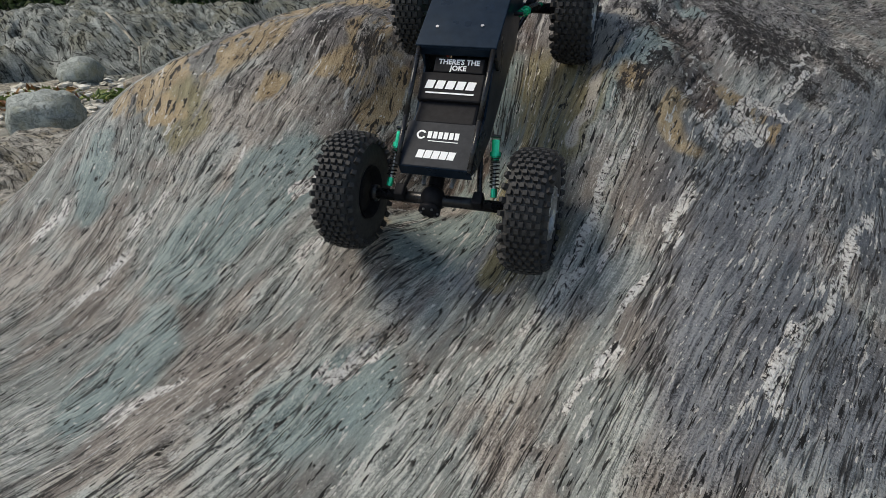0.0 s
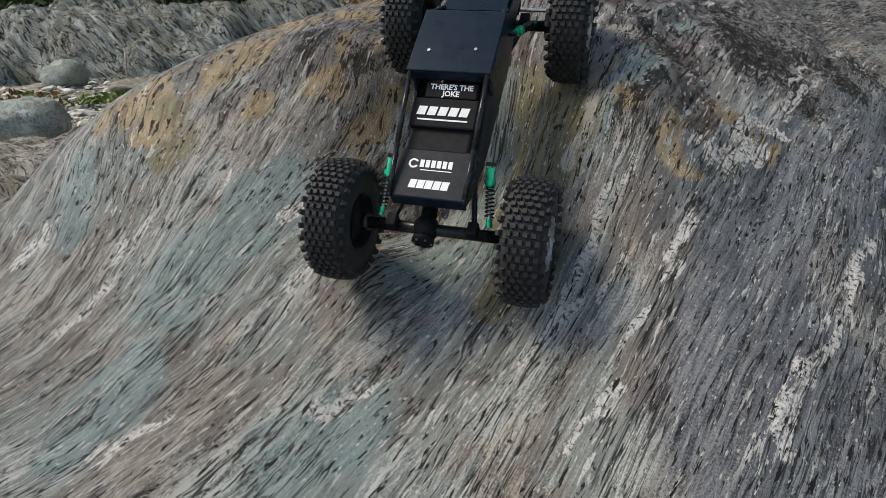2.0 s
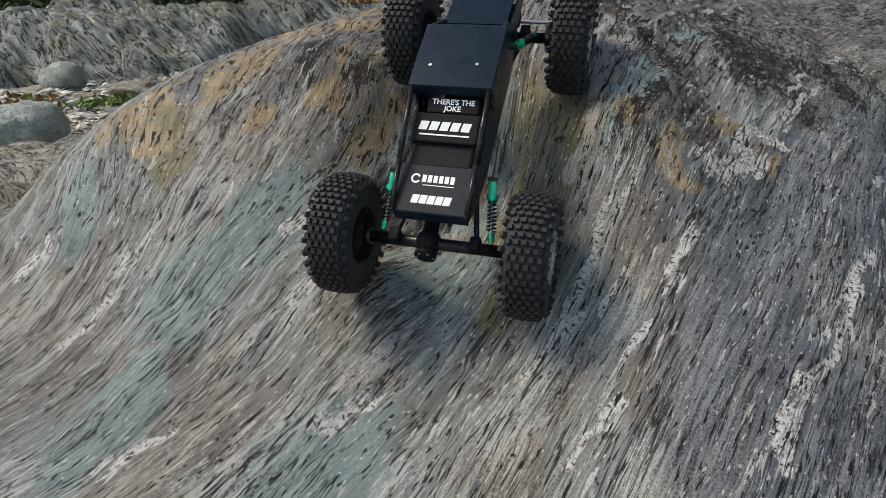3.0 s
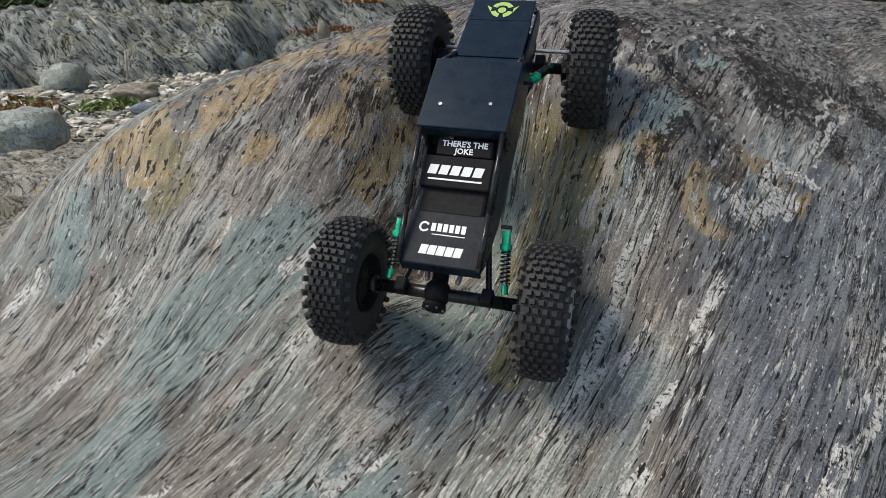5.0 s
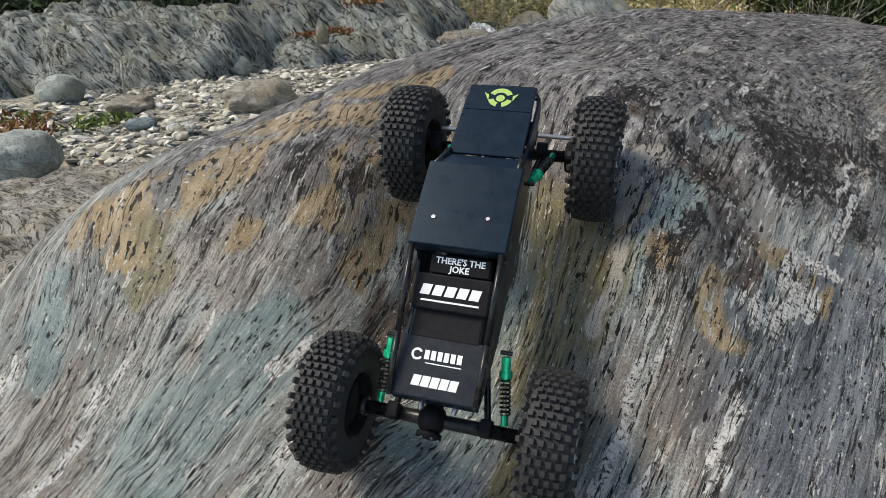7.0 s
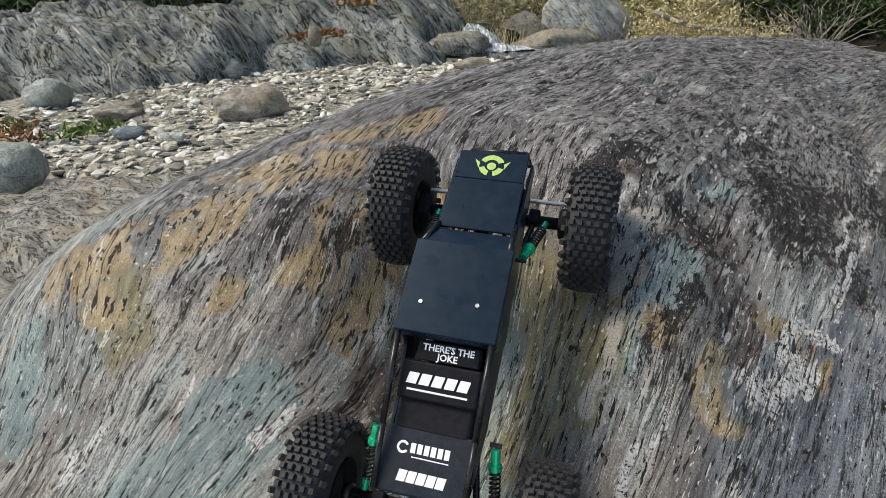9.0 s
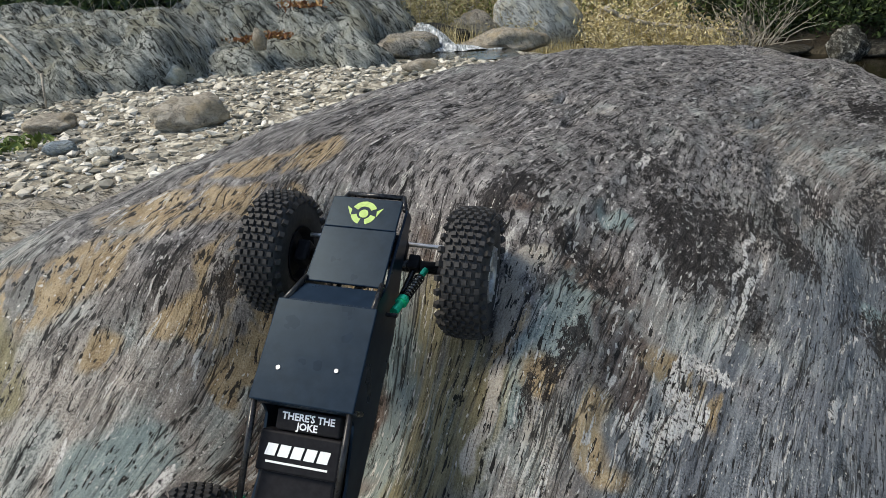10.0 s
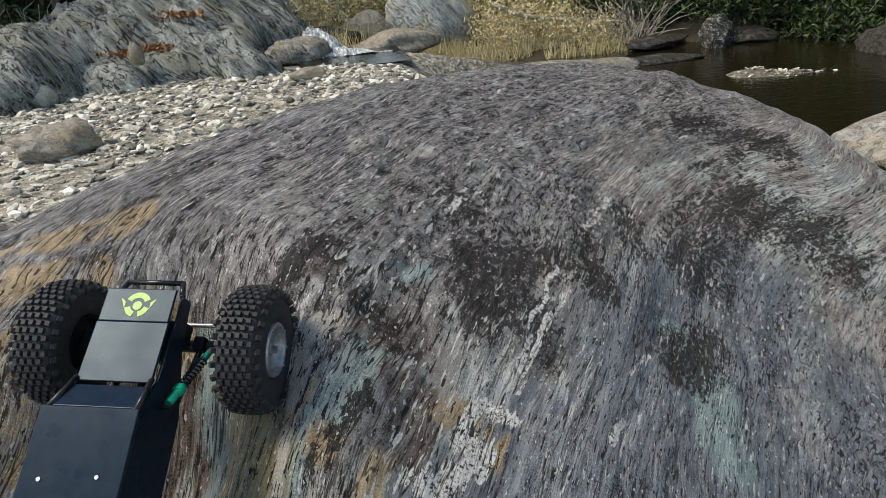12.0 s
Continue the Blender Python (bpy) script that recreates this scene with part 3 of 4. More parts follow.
SLATE = ((0.341, 0.700, 0.278, 0.501, 0.10), (0.372, 0.553, 0.344, 0.479, 0.08), (0.330, 0.703, 0.467, 0.834, 0.09), (0.525, 0.856, 0.628, 0.825, 0.09), (0.915, 1.002, 0.893, 0.870, 0.1), (0.048, 0.792, 0.063, 0.724, 0.06), (0.70, 0.95, 1.10, 1.25, 0.16), (0.85, 0.75, 1.25, 1.00, 0.22), (0.55, 0.70, 0.75, 0.85, 0.14))
CREAM = ((0.213, 0.890, 0.259, 0.950, 0.016), (0.161, 0.788, 0.197, 0.831, 0.010), (0.188, 0.840, 0.199, 0.848, 0.012))
SEEPS = {"ochre": OCHRE, "brown": BROWN, "lichen": LICHEN, "blue": BLUE, "olive": OLIVE, "slate": SLATE, "cream": CREAM}


def build_boulder():
    xs = steps((-1.9, -0.75, 0.015), (-0.75, 0.80, 0.0032), (0.80, 1.45, 0.007), (1.45, 2.2, 0.025))
    ys = steps((-0.7, 0.30, 0.02), (0.30, 1.20, 0.0032), (1.20, 2.3, 0.007), (2.3, 3.0, 0.03))
    me = sheet("boulder", xs, ys, boulder_height, M_BOULDER)
    co = np.empty(len(me.vertices) * 3, np.float32)
    me.vertices.foreach_get("co", co)
    x, y, z = co.reshape(-1, 3).T.astype(float)
    wob = np.stack([x, y, z], -1)
    wx, wy = x + 0.014 * octaves(wob * 18, 3, 61), y + 0.014 * octaves(wob * 18, 3, 71)
    fields = {k: np.max([along(wx, wy, *f) for f in v], 0) for k, v in SEEPS.items()}
    vx, vy = x + 0.008 * octaves(wob * 22, 3, 81), y + 0.008 * octaves(wob * 22, 3, 91)
    fields["quartz"] = np.max([along(vx, vy, *f) for f in LOW_VEINS + HIGH_VEINS], 0)
    fields["across"], fields["lengthwise"] = flow(x, y)
    fields["weathered"] = np.clip((z - 0.30 + 0.07 * octaves(wob * 6, 3, 51)) / 0.10, 0, 1)
    for k, v in fields.items():
        me.attributes.new(k, "FLOAT", "POINT").data.foreach_set("value", v.astype(np.float32))
    return tagged(new("boulder", me), "large rounded streaked gneiss boulder with ochre and dark lichen stains", "boulder")


build_boulder()


# ---- ground, water and rocks round it ----
def ease(v, a, b):
    t = np.clip((v - a) / (b - a), 0, 1)
    return t * t * (3 - 2 * t)


def ground_height(x, y):
    p = np.stack([x, y, 0 * x], -1)
    near = -0.42 * ease(2.75 - y - 0.25 * x, 0, 1.5)
    shore = 0.5 * ease(-y, 0.2, 1.2) * octaves(p * 0.9, 3, 15)
    channel = -0.55 * ease(x + shore + 0.12 * np.sin(y * 1.7), 1.0, 1.9) * ease(6.6 - y + 0.25 * (x - 3), 0, 0.7)
    right_bank = 0.34 * ease(x - 0.3 * (6 - y), 4.4, 6.5) + 0.03 * np.clip(x - 6.5, 0, 30)
    right_bank = right_bank + mound(x, y, 3.75, 4.95, 0.24, 0.25) + mound(x, y, 4.15, 4.8, 0.26, 0.18) + mound(x, y, 4.55, 4.7, 0.24, 0.21)
    back = 0.08 * ease(y, 6.5, 10) + 0.004 * np.clip(y - 10, 0, 100) - 0.30 * ease(x, 0.7, 1.6) * ease(y, 5.9, 6.6) * ease(14 - y, 0, 4) * (1 - ease(x - 0.3 * (6 - y), 4.0, 5.4))
    near = near + 0.24 * ease(-y, 0.1, 0.7) * ease(1.5 - x - shore, 0, 0.6)
    return np.minimum(near, channel + right_bank * 0.9) + back + 0.02 * octaves(p * 2.2, 3, 3) + 0.008 * octaves(p * 11, 2, 8)


def build_ground():
    xs = steps((-90, -12, 6), (-12, -3, 0.3), (-3, 6, 0.05), (6, 12, 0.3), (12, 90, 6))
    ys = steps((-60, -6, 6), (-6, 0, 0.3), (0, 8, 0.05), (8, 14, 0.3), (14, 140, 7))
    me = sheet("ground", xs, ys, ground_height, M_GROUND)
    co = np.empty(len(me.vertices) * 3, np.float32)
    me.vertices.foreach_get("co", co)
    x, y, z = co.reshape(-1, 3).T
    w = np.maximum(np.maximum(ease(y, 6.3, 7.5), ease(x, 1.4, 2.0) * ease(y, 5.9, 6.4)), ease(x - 0.3 * (6 - y), 4.6, 5.4))
    w = np.maximum(w, 0.7 * np.exp(-((x - 4.1) ** 2 + (y - 4.85) ** 2) / 0.35))
    me.attributes.new("forest", "FLOAT", "POINT").data.foreach_set("value", w.astype(np.float32))
    return tagged(new("ground", me), "stony creek bed and leaf-strewn banks", "ground", kind="structure")


build_ground()
water = new("water", sheet("water", steps((0.9, 9, 0.14), (9, 45, 6)), steps((-60, -3, 6), (-3, 7.2, 0.17)), lambda x, y: -0.30 + 0.002 * octaves(np.stack([x, y, 0 * x], -1) * 3, 2, 4), M_WATER))
tagged(water, "still brown creek water reflecting the dark bank", "water", kind="structure")


def dome(x, y, cx, cy, rx, ry, turn, high):
    c, s = math.cos(radians(turn)), math.sin(radians(turn))
    u, v = ((x - cx) * c + (y - cy) * s) / rx, (-(x - cx) * s + (y - cy) * c) / ry
    return high * np.sqrt(np.clip(1 - u * u - v * v, 0, 1)) - 0.12 * np.clip(u * u + v * v - 1, 0, 2)


def bed_places(x, y, z, stretch):
    p = np.stack([x, y, z], -1)
    p = p + 0.10 * np.stack([lattice_noise(p * 1.3, 40), lattice_noise(p * 1.3, 41), lattice_noise(p * 1.3, 42)], -1)
    return np.stack([p @ np.array(BED) / stretch, p @ np.array(BED_SIDE), p @ np.array(BED_UP)], -1)


def rough_rock(x, y, z, coarse, deep, seed):
    q = bed_places(x, y, z, 5.0)
    p = np.stack([x, y, z], -1)
    ridge = 1 - 2.2 * np.abs(octaves(q * coarse, 4, seed, 0.55))
    cleft = np.clip(octaves(q * coarse * 2.4, 3, seed + 3) - 0.2, 0, 1)
    return z + deep * ridge + 0.6 * deep * octaves(p * coarse * 0.6, 3, seed + 7) - 0.9 * deep * cleft


def outcrop_height(x, y):
    p = np.stack([x, y, 0 * x], -1)
    wx, wy = x + 0.2 * octaves(p * 1.6, 2, 3), y + 0.2 * octaves(p * 1.6, 2, 4)
    z = np.max([dome(wx, wy, -2.9, 6.1, 1.55, 1.45, 20, 0.55), dome(wx, wy, -1.75, 6.0, 0.55, 0.95, 10, 0.50), dome(wx, wy, -1.0, 7.4, 1.5, 1.5, 0, 0.75), dome(wx, wy, -0.35, 6.55, 0.55, 0.85, 0, 0.62),
                dome(wx, wy, -0.62, 5.85, 0.75, 0.5, 8, 0.28), dome(wx, wy, -4.6, 5.6, 1.5, 2.0, 0, 0.55)], 0) - 0.05
    return rough_rock(x, y, z, 2.6, 0.07, 11)


def build_outcrop():
    me = sheet("rock_outcrop", steps((-7, -4, 0.06), (-4, 0.6, 0.018)), steps((3.4, 7.2, 0.018), (7.2, 9.2, 0.08)), outcrop_height, M_OUTCROP)
    return tagged(new("rock_outcrop", me), "grey foliated schist outcrop behind the gravel bar", "rock outcrop")


build_outcrop()


def build_ledge():
    def height(x, y):
        p = np.stack([x, y, 0 * x], -1)
        wx, wy = x + 0.08 * lattice_noise(p * 3, 3), y + 0.08 * lattice_noise(p * 3, 4)
        z = 0.36 * np.tanh(np.maximum(dome(wx, wy, -1.25, 2.15, 1.0, 0.52, 35, 0.9), dome(wx, wy, -1.55, 1.45, 0.95, 0.75, 30, 0.8)) / 0.5) - 0.30
        return rough_rock(x, y, z, 4.5, 0.022, 23)

    me = sheet("rock_ledge", np.arange(-2.6, -0.2, 0.012), np.arange(0.7, 3.0, 0.012), height, M_LEDGE)
    return tagged(new("rock_ledge", me), "low tan layered rock ledge beside the boulder", "rock ledge")


build_ledge()


def lump(seed, size, rough=0.22, level=4, flat=0.75):
    """A worn stone: a ball pushed in and out, planed a little."""
    bm = bmesh.new()
    bmesh.ops.create_icosphere(bm, subdivisions=level, radius=1)
    p = np.array([v.co[:] for v in bm.verts])
    d = 1 + rough * octaves(p * 1.3 + seed * 7.7, 3, seed)
    rs = np.random.RandomState(seed)
    for _ in range(9):
        n = rs.normal(size=3)
        n /= np.linalg.norm(n)
        cut = 0.66 + 0.22 * rs.rand()
        s = (p * d[:, None]) @ n
        d = np.where(s > cut, d * (cut + (s - cut) * 0.10) / np.maximum(s, 1e-6), d)
    d = d * (1 + 0.035 * octaves(p * 5 + seed, 3, seed + 5))
    p = p * d[:, None] * np.array(size) / 2
    p[:, 2] = np.maximum(p[:, 2], -size[2] / 2 * flat)
    for v, c in zip(bm.verts, p):
        v.co = c
    return bm


def rock_thing(name, label, category, x, y, z, size, material, seed, turn=0, rough=0.22, level=4):
    me = bpy.data.meshes.new(name)
    bm = lump(seed, size, rough, level)
    bm.to_mesh(me)
    bm.free()
    me.polygons.foreach_set("use_smooth", np.ones(len(me.polygons), bool))
    me.materials.append(material)
    ob = tagged(new(name, me), label, category)
    ob.matrix_world = pose(x, y, z, 0, 0, turn)
    return ob


ROCKS = (
    ("stone", "angular tan-brown stone lying on the gravel", -0.99, 3.72, 0.05, (0.46, 0.30, 0.23), M_BROWN, 3, 15, 0.34),
    ("stone", "small greenish rounded stone at the outcrop's foot", -1.52, 5.2, 0.07, (0.24, 0.2, 0.2), M_GREEN, 4, 40, 0.15),
    ("stone", "rounded grey-green stone at the outcrop's foot", -1.18, 5.75, 0.09, (0.2, 0.17, 0.19), M_GREEN, 5, 0, 0.15),
    ("stone", "upright tan stone standing on the outcrop's shelf", -0.92, 5.55, 0.25, (0.11, 0.1, 0.2), M_BROWN, 6, 0, 0.15),
    ("stone", "smooth grey-green cobble beside the tan ledge", -1.66, 2.66, 0.03, (0.36, 0.3, 0.24), M_GREEN, 7, 30, 0.12),
    ("stone", "blocky grey stone below the outcrop", -2.3, 4.15, 0.07, (0.3, 0.24, 0.2), M_GREEN, 8, 10, 0.25),
    ("stone", "low brown stone half sunk in the gravel", -1.75, 3.85, 0.03, (0.32, 0.22, 0.12), M_BROWN, 9, 70, 0.2),
    ("stone", "bluish flat stone on the gravel", -1.48, 3.35, 0.015, (0.15, 0.11, 0.07), rock_material("blue_stone", (0.12, 0.15, 0.17), (0.24, 0.29, 0.33), (0.36, 0.42, 0.46), 4, 2, 0.005), 10, 20, 0.15),
    ("stone", "pale flat stone on the gravel", -1.22, 3.2, 0.015, (0.17, 0.12, 0.06), M_PALE, 12, 0, 0.15),
    ("stone", "small brown stone on the gravel", -0.28, 3.35, 0.02, (0.13, 0.09, 0.09), M_DARKROCK, 13, 0, 0.2),
    ("stone", "tan stone at the pool's edge", 0.32, 5.15, 0.03, (0.3, 0.2, 0.12), M_BROWN, 14, 0, 0.2),
    ("boulder", "big pale grey boulder behind the creek", 1.85, 8.2, 0.02, (1.15, 0.9, 1.15), M_PALE, 15, 20, 0.16),
    ("boulder", "tan boulder beside the pale one", 1.1, 8.1, -0.08, (0.6, 0.6, 0.6), M_BROWN, 16, 0, 0.2),
    ("boulder", "mossy tan rock beside the cascade", 0.28, 6.25, 0.05, (0.6, 0.6, 0.3), M_LEDGE, 17, 0, 0.25),
    ("boulder", "tan rock on the cascade's far side", 1.2, 6.7, 0.0, (0.9, 0.6, 0.34), M_BROWN, 18, 10, 0.25),
    ("rock", "dark wet rock over which the creek falls", 0.5, 7.0, 0.06, (0.7, 0.4, 0.30), M_DARKROCK, 19, 0, 0.3),
    ("boulder", "lichen-white block at the forest's edge", 4.5, 6.35, -0.2, (0.42, 0.36, 0.40), M_LICHEN, 20, 30, 0.3),
    ("boulder", "pale smooth boulder at the water's edge", 3.4, 2.9, -0.30, (1.1, 0.85, 0.46), M_TAN, 21, 30, 0.15),
    ("boulder", "pale boulder in the shallows", 2.75, 3.15, -0.33, (0.5, 0.36, 0.28), M_TAN, 22, 10, 0.2),
    ("boulder", "dark boulder under the evergreens", 5.6, 5.2, -0.28, (0.8, 0.7, 0.45), M_DARKROCK, 24, 0, 0.2),
    ("rock", "flat sunlit tan slab by the water", 2.55, 5.75, -0.27, (1.5, 0.55, 0.20), M_LEDGE, 25, -6, 0.15),
    ("rock", "dark flat slab by the water", 3.6, 5.95, -0.29, (0.9, 0.4, 0.09), M_DARKROCK, 26, 0, 0.2),
    ("rock", "dark broken rock under the bank", 5.0, 6.5, -0.27, (0.8, 0.5, 0.2), M_DARKROCK, 27, 0, 0.3),
    ("rock", "dark rock under the forest bank", 3.9, 6.6, -0.24, (0.8, 0.4, 0.14), M_DARKROCK, 28, 15, 0.3),
    ("rock", "small dark stone standing in the water", 3.1, 3.75, -0.30, (0.16, 0.13, 0.14), M_PALE, 29, 0, 0.3),
)
for name, label, x, y, z, size, material, seed, turn, rough in ROCKS:
    rock_thing(name, label, name, x, y, z, size, material, seed, turn, rough, 4 if size[0] > 0.3 else 3)


def scatter_stones(name, label, count, seed, region, small, large):
    """Flat worn stones strewn on the ground, in one mesh."""
    rs = np.random.RandomState(seed)
    bm = bmesh.new()
    bmesh.ops.create_icosphere(bm, subdivisions=1, radius=1)
    base = np.array([v.co[:] for v in bm.verts])
    tris = np.array([[v.index for v in f.verts] for f in bm.faces])
    bm.free()
    pts = region(rs, count)
    n = len(pts)
    size = small + (large - small) * rs.rand(n) ** 4.5
    shape = np.stack([size * (0.8 + 0.7 * rs.rand(n)), size * (0.6 + 0.5 * rs.rand(n)), size * (0.28 + 0.35 * rs.rand(n))], -1) / 2
    wob = 1 + 0.22 * rs.normal(size=(n, len(base), 1)).clip(-1.6, 1.6)
    v = base[None] * wob * shape[:, None]
    a = rs.rand(n) * 6.28
    c, s = np.cos(a)[:, None], np.sin(a)[:, None]
    tilt = 0.25 * rs.normal(size=(n, 1))
    x, y, z = v[..., 0], v[..., 1], v[..., 2] + v[..., 0] * tilt
    x, y = x * c - y * s, x * s + y * c
    ground = ground_height(pts[:, 0], pts[:, 1])
    v = np.stack([x + pts[:, :1], y + pts[:, 1:2], z + (ground + shape[:, 2] * 0.5)[:, None]], -1)
    faces = (tris[None] + (np.arange(n) * len(base))[:, None, None]).reshape(-1, 3)
    return tagged(new(name, mesh_from(name, v.reshape(-1, 3), faces, M_STONES, False)), label, "gravel", kind="stuff")


def bar_region(rs, count):
    p = np.stack([rs.uniform(-3.2, 1.3, count), rs.uniform(1.7, 6.1, count)], -1)
    foot = np.interp(p[:, 0], [-3.2, -2.4, -1.7, -1.3, 0.0, 0.6, 1.3], [3.6, 4.5, 5.2, 5.7, 5.75, 5.6, 5.2])
    clump = lattice_noise(np.stack([p[:, 0] * 1.5, p[:, 1] * 1.5, 0 * p[:, 0]], -1), 5)
    return p[(p[:, 1] < foot) & (clump + rs.rand(count) * 1.6 > 0.1)]


def shoal_region(rs, count):
    return np.stack([rs.normal(4.1, 0.34, count), rs.normal(4.8, 0.14, count)], -1)


scatter_stones("gravel_stones", "pale flat river stones strewn over the gravel bar", 34000, 5, bar_region, 0.008, 0.07)
scatter_stones("gravel_stones", "pale stones on a low bar in the brown water", 420, 6, shoal_region, 0.010, 0.06)


def build_cascade():
    top = tagged(new("cascade"), "small white cascade falling over dark rock", "waterfall")
    rs = np.random.RandomState(3)
    xs, ts = np.linspace(-1, 1, 40), np.linspace(0, 1, 60)
    u, t = np.meshgrid(xs, ts)
    u, t = u.ravel(), t.ravel()
    cx = 0.40 + 0.42 * t ** 2.2
    y = 7.05 - 1.0 * t
    z = 0.20 - 0.04 * t - 0.13 * ease(t, 0.3, 0.7)
    wide = 0.09 + 0.30 * t ** 2
    p = np.stack([cx + u * wide, y, z + 0.02 * octaves(np.stack([u * 4, t * 5, 0 * t], -1), 3, 5) - 0.03 * u * u], -1)
    fall = new("fall", mesh_from("fall", p, grid_faces(60, 40), M_FOAM))
    fall.parent = top
    pool = new("pool", sheet("pool", np.linspace(0.25, 1.15, 24), np.linspace(5.45, 6.4, 20), lambda x, y: 0.018 + 0.004 * octaves(np.stack([x, y, 0 * x], -1) * 6, 2, 6), M_WATER))
    pool.parent = top
    return top


build_cascade()


# ---- plants ----
def leaf_cards(centres, spread, count, size, seed, material, name, squash=0.7):
    """Many small folded leaves round some centres, in one mesh."""
    rs = np.random.RandomState(seed)
    c = np.asarray(centres, float)
    at = c[rs.randint(len(c), size=count)] + rs.normal(size=(count, 3)) * spread * np.array([1, 1, squash])
    d = rs.normal(size=(count, 3))
    d /= np.linalg.norm(d, axis=1, keepdims=True)
    e = np.cross(d, rs.normal(size=(count, 3)))
    e /= np.linalg.norm(e, axis=1, keepdims=True)
    f = np.cross(d, e)
    L = size * (0.6 + 0.8 * rs.rand(count, 1))
    v = np.stack([at - d * L, at + e * L * 0.38 + f * L * 0.15, at + d * L, at - e * L * 0.38 + f * L * 0.15], 1).reshape(-1, 3)
    return mesh_from(name, v, np.arange(count * 4).reshape(-1, 4), material, False)


def branch_mesh(name, lines, material, seg=6):
    bm = bmesh.new()
    for pts, r0, r1 in lines:
        for k, (a, b) in enumerate(zip(pts, pts[1:])):
            n = len(pts) - 1
            rod(a, b, r0 + (r1 - r0) * k / n, bm, seg, r0 + (r1 - r0) * (k + 1) / n)
    me = bpy.data.meshes.new(name)
    bm.to_mesh(me)
    bm.free()
    me.polygons.foreach_set("use_smooth", np.ones(len(me.polygons), bool))
    me.materials.append(material)
    return me


def wander(rs, start, way, length, n, bend):
    p, d = Vector(start), Vector(way).normalized()
    out = [p.copy()]
    for _ in range(n):
        d = (d + Vector(rs.normal(size=3) * bend)).normalized()
        p = p + d * (length / n)
        out.append(p.copy())
    return out


def build_tree(seed, high, girth, leaf, label, low=1.2, count=2600):
    rs = np.random.RandomState(seed)
    top = tagged(new("tree"), label, "tree", "trees on the creek's banks")
    stem = wander(rs, (0, 0, -0.1), (0.03 * rs.normal(), 0.03 * rs.normal(), 1), high, 10, 0.03)
    lines, tips = [(stem, girth, girth * 0.25)], []
    for k in range(16):
        at = stem[min(10, 2 + k // 2)]
        if at.z < low:
            continue
        a = rs.rand() * 6.28
        limb = wander(rs, at, (math.cos(a), math.sin(a), 0.25), high * (0.12 + 0.14 * rs.rand()), 4, 0.18)
        lines.append((limb, girth * 0.22, girth * 0.05))
        tips += limb[1:]
    trunk = new("trunk", branch_mesh("trunk", lines, M_BARK, 8))
    trunk.parent = top
    crown = new("crown", leaf_cards([t[:] for t in tips] + [stem[-1][:], stem[-2][:]], 0.32, count, 0.085, seed + 1, leaf, "crown", 0.6))
    crown.parent = top
    return top


def build_shrub(seed, high, leaf, label, count=900, size=0.035, twigs=14, name="shrub", spread=0.10):
    rs = np.random.RandomState(seed)
    top = tagged(new(name), label, "shrub", "shrubs on the banks")
    lines, tips = [], []
    for k in range(twigs):
        a = rs.rand() * 6.28
        limb = wander(rs, (0.1 * rs.normal(), 0.1 * rs.normal(), -0.05), (0.7 * math.cos(a), 0.7 * math.sin(a), 0.9), high * (0.6 + 0.5 * rs.rand()), 5, 0.22)
        lines.append((limb, 0.010, 0.003))
        tips += limb[1:]
    stems = new("branchwork", branch_mesh("branchwork", lines, M_TWIG, 5))
    stems.parent = top
    stems["kind"] = "stuff"
    if count:
        leaves = new("leaves", leaf_cards([t[:] for t in tips], spread, count, size, seed + 1, leaf, "leaves", 0.8))
        leaves.parent = top
    return top


def plant(thing, spots, seed, base):
    """The first thing goes to the first spot, copies to the others."""
    rs = np.random.RandomState(seed)
    for k, (x, y, s) in enumerate(spots):
        z = float(ground_height(np.array([float(x)]), np.array([float(y)]))[0]) + base
        m = pose(x, y, z, 0, 0, rs.rand() * 360) @ Matrix.Diagonal((s, s, s, 1))
        if k:
            copy_thing(thing, pose(0, 0, 0)).matrix_basis = m
    x, y, s = spots[0]
    thing.matrix_basis = pose(x, y, float(ground_height(np.array([float(x)]), np.array([float(y)]))[0]) + base, 0, 0, 20) @ Matrix.Diagonal((s, s, s, 1))


# the crowns of these trees stay out of view, added to shade the bank
DARK_SPOTS = ((4.2, 8.4, 0.9), (5.0, 7.5, 0.7), (5.8, 7.4, 0.9), (6.8, 7.2, 0.8), (7.0, 5.9, 0.9), (7.6, 6.6, 1.0), (4.4, 9.4, 1.2), (5.4, 8.9, 1.0), (3.6, 10.4, 1.2), (4.6, 7.9, 1), (5.3, 7.2, 0.8), (6.1, 6.9, 0.7), (4.9, 8.6, 0.7), (5.6, 7.9, 1.1), (6.6, 6.6, 0.9), (7.4, 7.6, 1.1), (6.1, 9.0, 1.2), (7.8, 5.4, 1), (8.6, 6.6, 1.2), (9.2, 4.2, 1), (5.0, 9.8, 1.1), (8.2, 9.4, 1.2), (10, 7.5, 1.2), (7.2, 3.4, 0.9), (8.4, 2.2, 1.1), (10.5, 3, 1.2), (9.8, 10.2, 1.3), (6.6, 10.8, 1.3), (11.8, 5.6, 1.3))
plant(build_tree(11, 6.5, 0.11, M_LEAF, "dark evergreen tree, its unseen crown added to shade the bank", 1.0, 4200), DARK_SPOTS, 1, 0)
